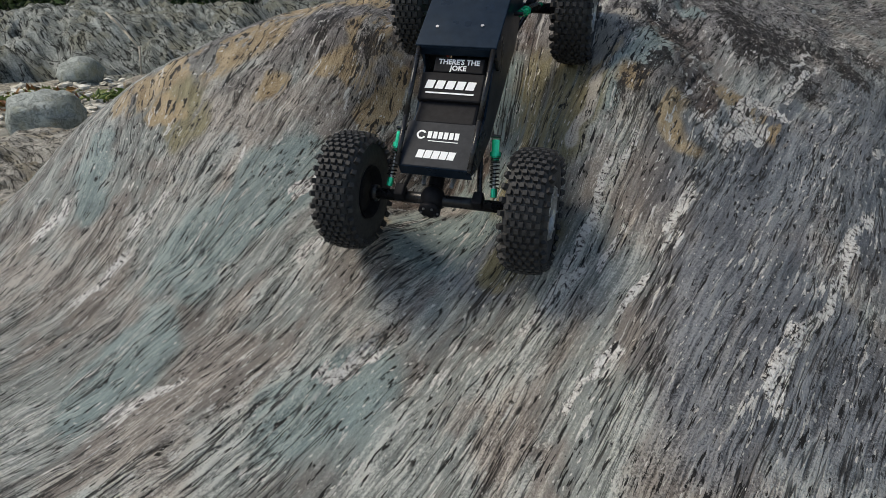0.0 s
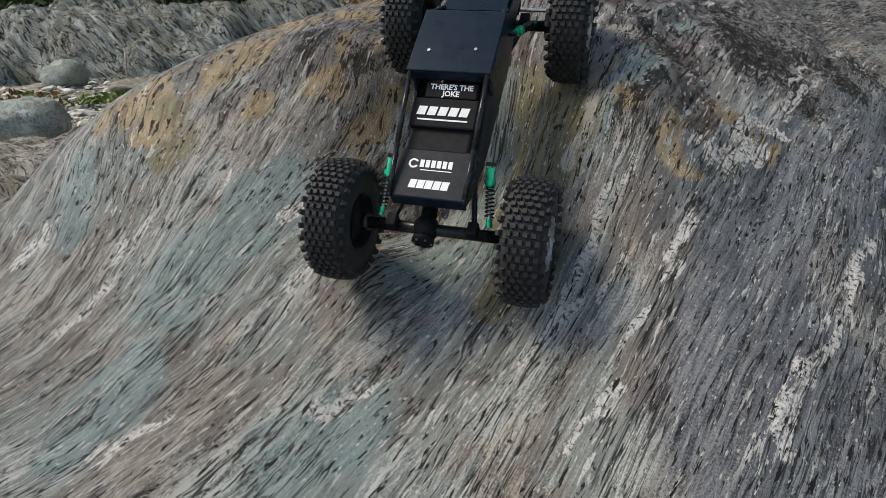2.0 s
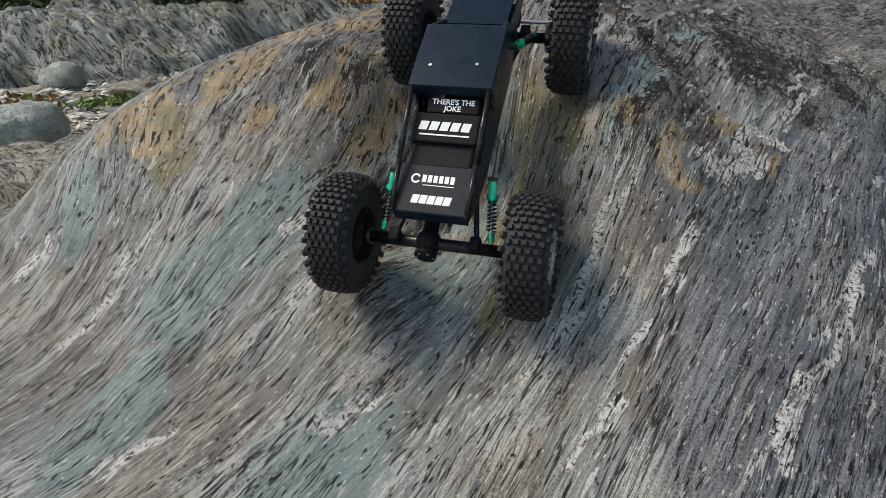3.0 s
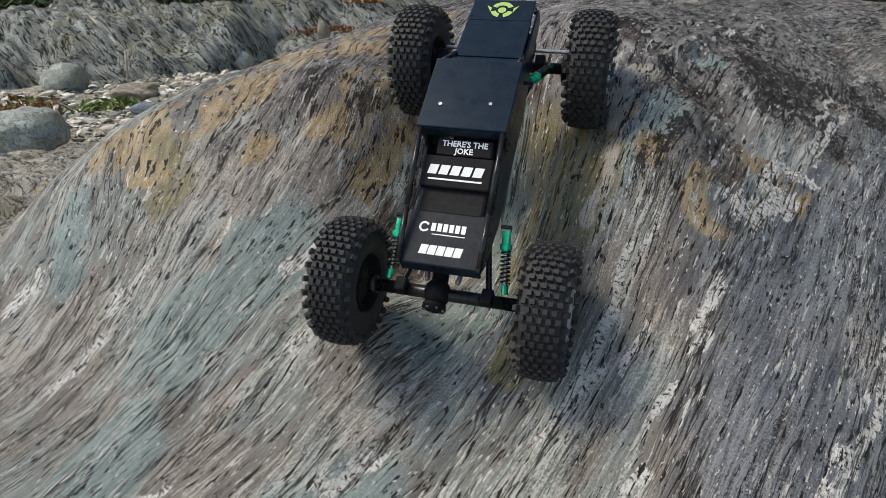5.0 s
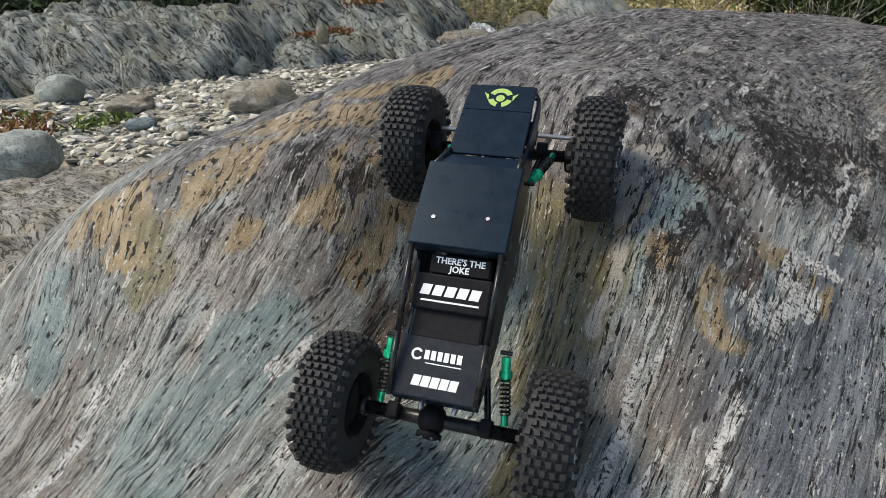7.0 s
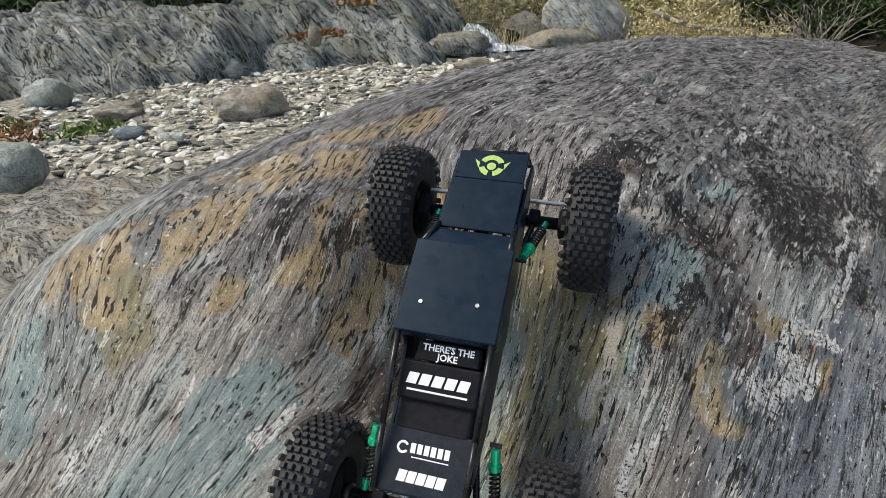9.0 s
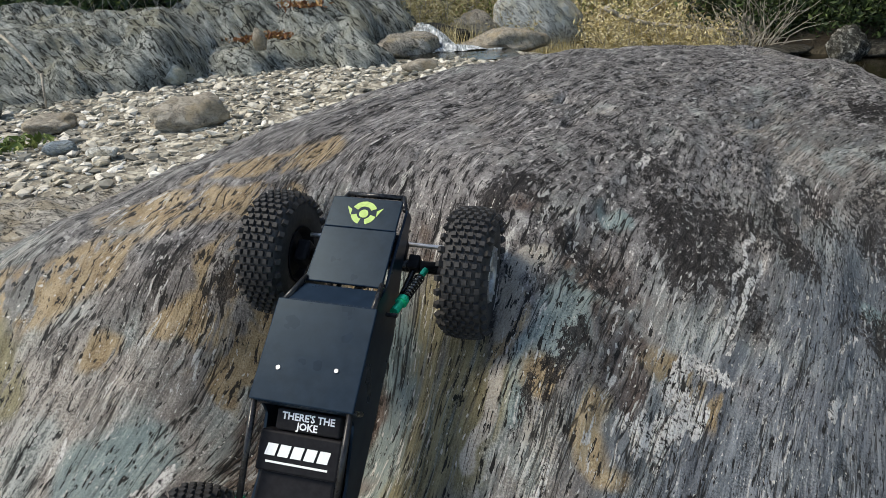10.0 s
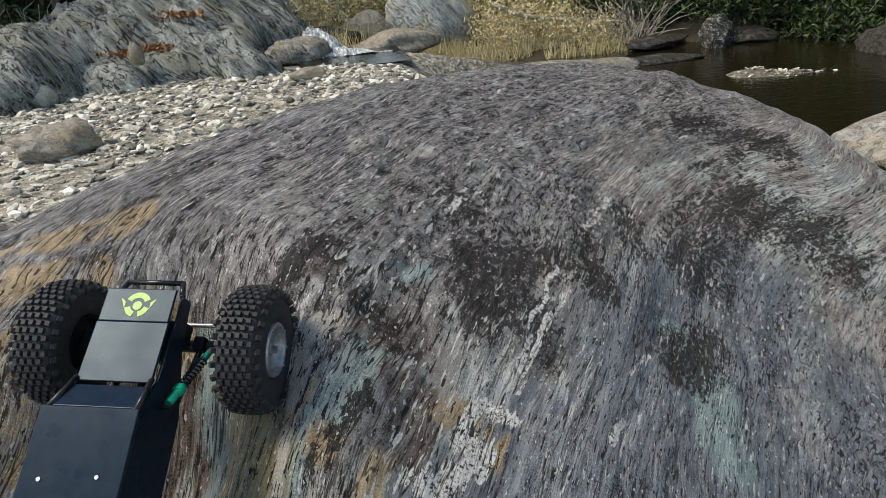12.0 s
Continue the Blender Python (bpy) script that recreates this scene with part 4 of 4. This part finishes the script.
plant(build_tree(12, 5.5, 0.07, M_OLIVE, "slender bank tree with thinning olive leaves", 2.0, 900), ((-2.6, 8.6, 1), (-3.6, 8.4, 1.1), (-3.1, 8.1, 0.8), (-2.2, 8.2, 0.7), (-4.1, 8.7, 0.9), (-1.8, 9.2, 0.9), (-4.6, 9.2, 1), (-1.6, 10.6, 1), (-5.6, 8.2, 1.1), (0.2, 12, 1), (1.4, 12.5, 1.1), (3.0, 11.5, 1), (-6.6, 9.6, 1.2), (2.4, 14, 1.2), (-0.8, 13, 1.2), (4.2, 13, 1.2)), 2, 0)
plant(build_shrub(21, 0.9, M_LEAF, "low evergreen branches over the water", 2600, 0.045, 16, spread=0.16), ((4.4, 7.3, 0.7), (4.9, 7.1, 0.8), (5.3, 6.8, 0.8), (4.7, 7.7, 1.1), (5.4, 7.5, 1.1), (4.2, 7.9, 1.0), (6.2, 7.3, 1.2), (5.6, 6.1, 0.8), (6.3, 5.4, 1.0), (5.9, 6.8, 0.9), (6.9, 5.0, 1.1), (6.8, 6.2, 1.2), (7.6, 4.4, 1.2), (-3.4, 8.0, 1.1), (-2.7, 8.3, 1.2), (-4.2, 7.8, 1.2), (-5.0, 7.4, 1.3), (-2.0, 8.8, 1.2), (-5.6, 6.8, 1.2), (-6.2, 8.0, 1.5), (-3.0, 9.2, 1.6), (-4.4, 9.2, 1.6)), 3, 0)
plant(build_shrub(22, 0.7, M_SHRUB, "dry tan shrub on the far bank", 1500, 0.03, 18), ((0.6, 8.2, 1), (1.1, 9.4, 1.1), (2.7, 7.6, 0.8), (2.4, 7.2, 0.6), (3.1, 7.3, 0.7), (2.9, 8.4, 1), (0.35, 7.6, 0.6), (3.5, 7.0, 0.6), (1.4, 7.5, 0.6), (3.2, 8.0, 0.9), (3.6, 9.0, 1.2), (2.6, 9.6, 1.1), (0.2, 9.4, 1), (-0.1, 8.6, 0.8), (1.7, 10.2, 1.2)), 4, 0)
plant(build_shrub(23, 0.7, M_OLIVE, "olive shrub on the far bank", 1500, 0.035, 14), ((1.4, 9.0, 0.9), (0.9, 10, 1.2), (2.2, 10.4, 1.2), (-2.0, 8.6, 0.8), (-2.9, 8.0, 0.8), (-3.7, 7.6, 0.8), (0.1, 10.6, 1.2), (3.4, 10.2, 1.2)), 5, 0)
plant(build_shrub(24, 0.8, M_TWIG, "tangle of bare dead branches on the bank", 0, 0, 46, "dead_brush"), ((3.9, 7.0, 0.9), (4.3, 7.4, 1), (3.6, 7.2, 0.7), (-2.4, 7.9, 0.9), (-3.1, 7.6, 0.9), (-3.9, 7.4, 0.8)), 6, 0)


def build_litter(name, label, centres, spread, count, size, seed, material, drop):
    me = leaf_cards([(x, y, float(drop(x, y))) for x, y in centres], spread, count, size, seed, material, name, 0.12)
    return tagged(new(name, me), label, "leaves", kind="stuff")


build_litter("fallen_leaves", "rust-brown leaves lodged on the outcrop's shelf", ((-1.1, 6.0), (-0.85, 6.05), (-0.6, 6.1), (-0.95, 5.95)), 0.10, 420, 0.028, 5, M_LITTER, lambda x, y: outcrop_height(np.array([x]), np.array([y]))[0] + 0.02)
build_litter("fallen_leaves", "rust-brown leaves and weeds at the gravel's edge", ((-2.1, 3.3), (-2.0, 3.2), (-2.2, 3.5)), 0.09, 200, 0.025, 6, M_LITTER, lambda x, y: 0.03)
build_litter("green_weeds", "small green weeds between the stones", ((-2.3, 3.3), (-1.75, 3.3), (-2.35, 3.0), (-2.2, 3.6), (-1.7, 3.45)), 0.07, 260, 0.028, 7, M_WEED, lambda x, y: 0.03)


def build_stick():
    rs = np.random.RandomState(4)
    me = branch_mesh("stick", [([Vector(p) for p in ((-2.35, 4.72, 0.44), (-2.2, 4.62, 0.32), (-2.06, 4.5, 0.2))], 0.009, 0.007), ([Vector(p) for p in ((-2.06, 4.5, 0.22), (-2.05, 4.42, 0.02))], 0.008, 0.006)], M_TWIG)
    return tagged(new("stick", me), "bleached dead stick leaning on the outcrop", "stick")


build_stick()
fallen = new("fallen_branch", branch_mesh("fallen_branch", [(wander(np.random.RandomState(8), (2.5, 7.7, 0.2), (0.75, -0.3, -0.28), 1.5, 8, 0.08), 0.028, 0.014), (wander(np.random.RandomState(9), (2.9, 7.6, 0.1), (0.7, 0.2, 0.5), 0.6, 5, 0.1), 0.012, 0.005)], M_TWIG))
tagged(fallen, "pale fallen branch on the far bank", "branch")


def build_grass():
    """Dry grass blades standing on the far bank."""
    rs = np.random.RandomState(31)
    n = 9000
    x, y = rs.uniform(-0.2, 4.2, n), 6.6 + np.abs(rs.normal(0, 0.9, n))
    keep = lattice_noise(np.stack([x * 2, y * 2, 0 * x], -1), 9) > -0.25
    x, y = x[keep], y[keep]
    n = len(x)
    z = ground_height(x, y)
    tall = 0.06 + 0.16 * rs.rand(n)
    a = rs.rand(n) * 6.28
    dx, dy = 0.005 * np.cos(a), 0.005 * np.sin(a)
    lx, ly = rs.normal(0, 0.05, n), rs.normal(0, 0.05, n)
    v = np.stack([np.stack([x - dx, y - dy, z - 0.01], -1), np.stack([x + dx, y + dy, z - 0.01], -1), np.stack([x + lx, y + ly, z + tall], -1)], 1).reshape(-1, 3)
    return tagged(new("dry_grass", mesh_from("dry_grass", v, np.arange(n * 3).reshape(-1, 3), M_SHRUB, False)), "dry tan grass on the far bank", "grass", kind="stuff")


build_grass()


# ---- the radio-controlled crawler ----
WHEELBASE, TRACK, TYRE_R, TYRE_W = 0.3155, 0.213, 0.0690, 0.046


def tyre_mesh():
    """A knobbly tyre round x: a rounded carcass with staggered square lugs."""
    r, w = TYRE_R - 0.0032, TYRE_W / 2
    bm = turned([(-w * 0.78, 0.029), (-w * 0.98, 0.036), (-w, 0.046), (-w * 0.93, r - 0.008), (-w * 0.72, r - 0.0015), (-w * 0.3, r), (w * 0.3, r), (w * 0.72, r - 0.0015), (w * 0.93, r - 0.008), (w, 0.046), (w * 0.98, 0.036), (w * 0.78, 0.029)], 64)
    for f in bm.faces:
        f.smooth = True
    tyre = bpy.data.meshes.new("tyre")
    bm.to_mesh(tyre)
    bm.free()
    tyre.materials.append(M_RUBBER)
    bm = bmesh.new()
    rows = 54
    for row in range(rows):
        cols = (-0.70, -0.35, 0.0, 0.35, 0.70) if row % 2 else (-0.95, -0.52, -0.175, 0.175, 0.52, 0.95)
        for c in cols:
            edge = abs(c) > 0.8
            a = 2 * math.pi * row / rows
            rr = r - (0.0065 if edge else 0.0012 * (abs(c) / 0.6) ** 2)
            lean = math.copysign(42, c) if edge else 14 * c
            m = Matrix.Rotation(a, 4, "X") @ pose(c * w, 0, rr, 0, lean, 0)
            sx, sy, sz = (0.0054, 0.0058, 0.0056) if not edge else (0.0060, 0.0060, 0.0060)
            made = bmesh.ops.create_cube(bm, size=1, matrix=m @ Matrix.Diagonal((sx, sy, sz, 1)) @ Matrix.Translation((0, 0, 0.18)))
            top = [v for v in made["verts"] if (m.inverted() @ v.co).z > 0]
            mid = m @ Vector((0, 0, sz * 0.68))
            for v in top:
                v.co = mid + (v.co - mid) * 0.84
    tread = bpy.data.meshes.new("tread")
    bm.to_mesh(tread)
    bm.free()
    tread.materials.append(M_RUBBER)
    return tyre, tread


def text_mesh(name, text, size, material):
    cu = bpy.data.curves.new(name, "FONT")
    cu.body, cu.size, cu.align_x, cu.align_y, cu.extrude, cu.resolution_u, cu.offset = text, size, "CENTER", "CENTER", 0.0001, 2, 0.00022
    ob = bpy.data.objects.new(name, cu)
    me = bpy.data.meshes.new_from_object(ob)
    bpy.data.objects.remove(ob)
    me.materials.append(material)
    return me


def bars(name, parent, m, pieces, material, label=""):
    """Flat printed shapes on a plate: (x, y, width, height, slant)."""
    bm = bmesh.new()
    for x, y, w, h, s in pieces:
        v = [bm.verts.new(m @ Vector((x + a * w / 2 + b * s, y + b * h / 2, 0))) for a, b in ((-1, -1), (1, -1), (1, 1), (-1, 1))]
        bm.faces.new(v)
    return part(name, bm, material, parent, label)


def ring(r0, r1, a0, a1, m, bm, seg=20):
    last = None
    for k in range(seg + 1):
        a = radians(a0 + (a1 - a0) * k / seg)
        pair = [bm.verts.new(m @ Vector((r * math.cos(a), r * math.sin(a), 0))) for r in (r0, r1)]
        if last:
            bm.faces.new((last[0], last[1], pair[1], pair[0]))
        last = pair
    return bm


def build_crawler():
    car = tagged(new("crawler"), "black radio-controlled rock crawler with knobbly tyres climbing the boulder", "toy car")
    # wheels
    tyre, tread = tyre_mesh()
    rim_bm = turned([(-0.014, 0.0), (-0.014, 0.012), (-0.009, 0.024), (-0.018, 0.0285), (-0.020, 0.0300), (0.0205, 0.0300), (0.0225, 0.0285), (0.0225, 0.0245), (0.017, 0.0235), (0.012, 0.0215), (0.010, 0.008), (0.016, 0.007), (0.016, 0.0)], 40)
    rim = bpy.data.meshes.new("rim")
    rim_bm.to_mesh(rim)
    rim_bm.free()
    rim.polygons.foreach_set("use_smooth", np.ones(len(rim.polygons), bool))
    rim.materials.append(M_RIM)
    bolt_bm = bmesh.new()
    for k in range(8):
        a = 2 * math.pi * k / 8
        rod((0.0218, 0.0265 * math.cos(a), 0.0265 * math.sin(a)), (0.024, 0.0265 * math.cos(a), 0.0265 * math.sin(a)), 0.0017, bolt_bm, 6)
    rod((0.014, 0, 0), (0.0215, 0, 0), 0.0042, bolt_bm, 6)
    bolts = bpy.data.meshes.new("bolts")
    bolt_bm.to_mesh(bolts)
    bolt_bm.free()
    bolts.materials.append(M_STEEL)
    back_bm = turned([(-0.0155, 0.0), (-0.0155, 0.010), (-0.0125, 0.0245), (-0.0205, 0.0292), (-0.0225, 0.0310), (-0.0200, 0.0312)], 40)
    back = bpy.data.meshes.new("rim_back")
    back_bm.to_mesh(back)
    back_bm.free()
    back.materials.append(M_BLACK)
    for k, (sx, y) in enumerate(((-1, 0), (1, 0), (-1, WHEELBASE), (1, WHEELBASE))):
        w = new("wheel", rim)
        w.parent = car
        w["label"] = "wheel with a black knobbly tyre and grey rim"
        w.matrix_basis = pose(sx * TRACK / 2, y, 0, 37 * k, 0, 0 if sx > 0 else 180)
        for name, me in (("tyre", tyre), ("tread", tread), ("bolts", bolts), ("rim_back", back)):
            o = new(name, me)
            o.parent = w
            if name == "tread":
                o["kind"] = "stuff"
    # axles
    for y, name in ((0, "rear_axle"), (WHEELBASE, "front_axle")):
        bm = rod((-0.084, y, 0), (0.084, y, 0), 0.0068, None, 16)
        axle = part(name, bm, M_GLOSS, car, "glossy black axle tube", True)
        bm = bmesh.new()
        bmesh.ops.create_uvsphere(bm, u_segments=20, v_segments=12, radius=0.0150, matrix=pose(-0.008, y, 0.001) @ Matrix.Diagonal((0.95, 1.05, 1.1, 1)))
        rod((-0.008, y - 0.018, 0.001), (-0.008, y - 0.013, 0.001), 0.0125, bm, 18)
        rod((-0.008, y, 0), (-0.008, y + (0.03 if y == 0 else -0.03), 0.008), 0.009, bm, 12)
        part("differential", bm, M_BLACK, axle, "black differential housing", True)
        bm = bmesh.new()
        for a in range(6):
            t = a * math.pi / 3
            rod((-0.008 + 0.0098 * math.cos(t), y - 0.0195, 0.0098 * math.sin(t)), (-0.008 + 0.0098 * math.cos(t), y - 0.0175, 0.0098 * math.sin(t)), 0.0014, bm, 6)
        part("cover_screws", bm, M_STEEL, axle)
        for s in (-1, 1):
            part("collar", rod((s * 0.076, y, 0), (s * 0.083, y, 0), 0.0098, None, 16), M_GLOSS, axle, "", True)
            part("link_mount", box((0.012, 0.016, 0.014), pose(s * 0.046, y, 0.008), 0.002), M_BLACK, axle)
            if y:
                part("knuckle", box((0.016, 0.026, 0.030), pose(s * 0.080, y, 0), 0.004), M_BLACK, axle)
    part("tie_rod", rod((-0.078, WHEELBASE + 0.022, 0.006), (0.078, WHEELBASE + 0.022, 0.006), 0.0025), M_STEEL, car, "steel steering rod")
    part("servo", box((0.040, 0.020, 0.022), pose(0.020, WHEELBASE + 0.006, 0.030), 0.002), M_BLACK, car, "black steering servo")
    # links and drive shafts
    for s in (-1, 1):
        part("lower_link", rod((s * 0.046, 0.006, 0.006), (s * 0.024, 0.115, 0.010), 0.0032), M_GLOSS, car)
        part("lower_link", rod((s * 0.046, WHEELBASE - 0.006, 0.006), (s * 0.024, 0.205, 0.010), 0.0032), M_GLOSS, car)
        part("upper_link", rod((s * 0.016, 0.004, 0.022), (s * 0.028, 0.085, 0.034), 0.0026), M_STEEL, car, "steel upper link")
        part("upper_link", rod((s * 0.016, WHEELBASE - 0.004, 0.022), (s * 0.028, 0.235, 0.034), 0.0026), M_GLOSS, car)
    part("drive_shaft", rod((-0.008, 0.03, 0.008), (-0.004, 0.12, 0.016), 0.0045), M_GLOSS, car)
    part("drive_shaft", rod((-0.008, WHEELBASE - 0.03, 0.008), (-0.004, 0.20, 0.016), 0.0045), M_GLOSS, car)
    part("skid_plate", box((0.062, 0.125, 0.008), pose(0, 0.16, 0.008), 0.003), M_BLACK, car)
    part("gearbox", box((0.046, 0.06, 0.034), pose(0, 0.165, 0.03), 0.004), M_BLACK, car)
    # dampers
    for s in (-1, 1):
        for low, high in (((s * 0.062, 0.008, 0.008), (s * 0.056, 0.066, 0.040)), ((s * 0.060, WHEELBASE - 0.010, 0.014), (s * 0.048, WHEELBASE - 0.075, 0.056))):
            a, b = Vector(low), Vector(high)
            damper = part("damper", rod(a + (b - a) * 0.60, b - (b - a) * 0.06, 0.0044, None, 16), M_GREENMETAL, car, "green anodised damper")
            part("shaft", rod(a, a + (b - a) * 0.55, 0.0019), M_STEEL, damper, "steel damper shaft")
            bm = bmesh.new()
            d, turns = b - a, 9
            side = d.cross(Vector((0, 0, 1))).normalized()
            up = d.cross(side).normalized()
            pts = [a + d * (0.14 + 0.56 * k / (turns * 10)) + 0.0048 * (side * math.cos(k * 0.628) + up * math.sin(k * 0.628)) for k in range(turns * 10 + 1)]
            for p, q in zip(pts, pts[1:]):
                rod(p, q, 0.0009, bm, 5)
            part("spring", bm, M_GLOSS, damper, "black coil spring")
            bm = rod(a - (b - a) * 0.02, a + (b - a) * 0.13, 0.0036, None, 12)
            part("lower_end", bm, M_GREENMETAL, damper)
            part("collar", rod(b - (b - a) * 0.34, b - (b - a) * 0.26, 0.0062, None, 16), M_GREENMETAL, damper)
            part("bolt", rod(b + Vector((-0.0055, 0, 0)), b + Vector((0.0055, 0, 0)), 0.0022, None, 8), M_GLOSS, damper)
    # chassis: two side plates and the panels between them
    side = ((0.010, 0.040), (0.030, 0.026), (0.085, 0.010), (0.235, 0.010), (0.300, 0.034), (0.352, 0.040), (0.352, 0.056), (0.262, 0.068), (0.232, 0.088), (0.142, 0.092), (0.134, 0.070), (0.085, 0.050), (0.010, 0.050))
    for s in (-1, 1):
        part("side_plate", prism([(y, z) for y, z in side], 0.0025, Matrix(((0, 0, 1, s * 0.0400), (1, 0, 0, 0), (0, 1, 0, 0), (0, 0, 0, 1)))), M_PANEL, car, "black metal side plate")
        part("cage_tube", tube([Vector(p) for p in ((s * 0.043, 0.140, 0.0945), (s * 0.042, 0.06, 0.070), (s * 0.041, 0.008, 0.053))], 0.0030), M_GLOSS, car, "black cage tube", True)
        part("cage_tube", tube([Vector(p) for p in ((s * 0.043, 0.140, 0.0945), (s * 0.042, 0.146, 0.06))], 0.0026), M_GLOSS, car, "", True)
        part("windscreen_post", tube([Vector(p) for p in ((s * 0.042, 0.230, 0.0945), (s * 0.038, 0.262, 0.074))], 0.0028), M_GLOSS, car, "", True)
    roof_m = pose(0, 0.185, 0.0965, 0, 0, 0)
    roof = part("roof_panel", box((0.094, 0.092, 0.0035), roof_m, 0.0012), M_PANEL, car, "scuffed black roof panel")
    part("screw", rod((-0.028, 0.168, 0.098), (-0.028, 0.168, 0.0992), 0.002, None, 8), M_STEEL, roof)
    part("screw", rod((0.024, 0.172, 0.098), (0.024, 0.172, 0.0992), 0.002, None, 8), M_STEEL, roof)
    part("roof_rear_edge", box((0.092, 0.003, 0.012), pose(0, 0.140, 0.090), 0.001), M_PANEL, car)
    part("windscreen_panel", box((0.080, 0.030, 0.0025), pose(0, 0.243, 0.084, -38, 0, 0), 0.001), M_PANEL, car)
    hood = part("hood_panel", box((0.076, 0.062, 0.003), pose(0, 0.290, 0.0695, -5, 0, 0), 0.001), M_PANEL, car, "black hood panel")
    nose_m = pose(0, 0.339, 0.0655, -4, 0, 0)
    nose = part("nose_panel", box((0.074, 0.036, 0.003), nose_m, 0.001), M_PANEL, car, "black nose panel with a lime emblem")
    part("front_bumper", tube([Vector(p) for p in ((-0.036, 0.355, 0.05), (-0.03, 0.372, 0.044), (0.03, 0.372, 0.044), (0.036, 0.355, 0.05))], 0.003), M_GLOSS, car, "", True)
    em = nose_m @ pose(0, 0, 0.0019)
    bm = ring(0.0075, 0.0135, 25, 155, em, bmesh.new())
    ring(0.0075, 0.0135, 195, 255, em, bm)
    ring(0.0075, 0.0135, 285, 345, em, bm)
    ring(0.0, 0.0048, 0, 360, em @ pose(0, -0.001, 0.0001), bm)
    for s in (-1, 1):
        a = [bm.verts.new(em @ Vector(p)) for p in ((s * 0.013, 0.003, 0), (s * 0.019, 0.007, 0), (s * 0.0135, -0.004, 0))]
        bm.faces.new(a)
    part("emblem", bm, M_LIME, nose, "lime green emblem")
    # rear deck, battery and the boxes inside the cage, with their prints
    deck_m = pose(0, 0.036, 0.0545, 9, 0, 0)
    deck = part("rear_deck", box((0.082, 0.056, 0.003), deck_m, 0.001), M_GREYPLATE, car, "dark rear deck plate with white prints")
    d = deck_m @ pose(0, 0, 0.0020)
    bars("print", deck, d, [(0.006 + 0.0062 * (k - 3), 0.011, 0.0046, 0.0085, 0.0) for k in range(6)] + [(0.004, 0.0035, 0.034, 0.0010, 0)], M_WHITE, "white printed mark")
    bm = ring(0.0034, 0.0056, 30, 330, d @ pose(-0.022, 0.0105, 0), bmesh.new())
    part("print", bm, M_WHITE, deck, "white round printed mark")
    bars("print", deck, d, [(-0.018 + 0.0088 * k, -0.013, 0.0078, 0.0098, 0.0008) for k in range(5)], M_WHITE, "white printed block letters")
    part("rear_edge", box((0.082, 0.003, 0.016), pose(0, 0.009, 0.043), 0.001), M_PANEL, car)
    part("battery", box((0.070, 0.034, 0.030), pose(0, 0.079, 0.048, 9, 0, 0), 0.003), M_BLACK, car, "matt black battery")
    esc_m = pose(0, 0.105, 0.0655, 16, 0, 0)
    esc = part("controller_box", box((0.074, 0.034, 0.018), esc_m, 0.002), M_BLACK, car, "black speed controller with a white print")
    e = esc_m @ pose(0, 0, 0.0096)
    bars("print", esc, e, [(-0.024 + 0.0118 * k, 0.0015, 0.0095, 0.0100, 0.0012) for k in range(5)] + [(0.0, -0.0085, 0.056, 0.0018, 0)], M_WHITE, "white printed mark")
    tag_m = pose(0.004, 0.131, 0.0735, 18, 0, 0)
    tag = part("label_box", box((0.058, 0.018, 0.014), tag_m, 0.0015), M_BLACK, car, "small black box with a white slogan")
    for text, y in (("THERE'S THE", 0.0032), ("JOKE", -0.0042)):
        o = new("slogan", text_mesh("slogan", text, 0.0084, M_WHITE))
        o.parent = tag
        o.matrix_basis = tag_m @ pose(0, y, 0.0074)
        o["label"] = "white slogan lettering"
    for s in (-1, 1):
        part("wire", tube([Vector(p) for p in ((s * 0.012, 0.142, 0.080), (s * 0.02, 0.152, 0.086), (s * 0.026, 0.165, 0.078))], 0.0016), M_RED if s < 0 else M_BLACK, car, "", True)
    part("receiver", box((0.05, 0.004, 0.030), pose(0, 0.168, 0.074), 0.001), M_BLACK, car, "black receiver behind the roof's edge")
    bars("print", car, pose(0.004, 0.1655, 0.078, 90, 0, 0), [(-0.012, 0, 0.003, 0.007, 0), (-0.004, 0, 0.003, 0.007, 0), (0.008, 0, 0.006, 0.006, 0)], M_WHITE, "white printed marks")
    car.matrix_world = Matrix(((0.9728, 0.2715, -0.1629, -0.0086), (-0.3122, 0.734, -0.6407, 0.7087), (-0.0531, 0.659, 0.7807, 0.209), (0.0, 0.0, 0.0, 1.0)))
    return car


build_crawler()
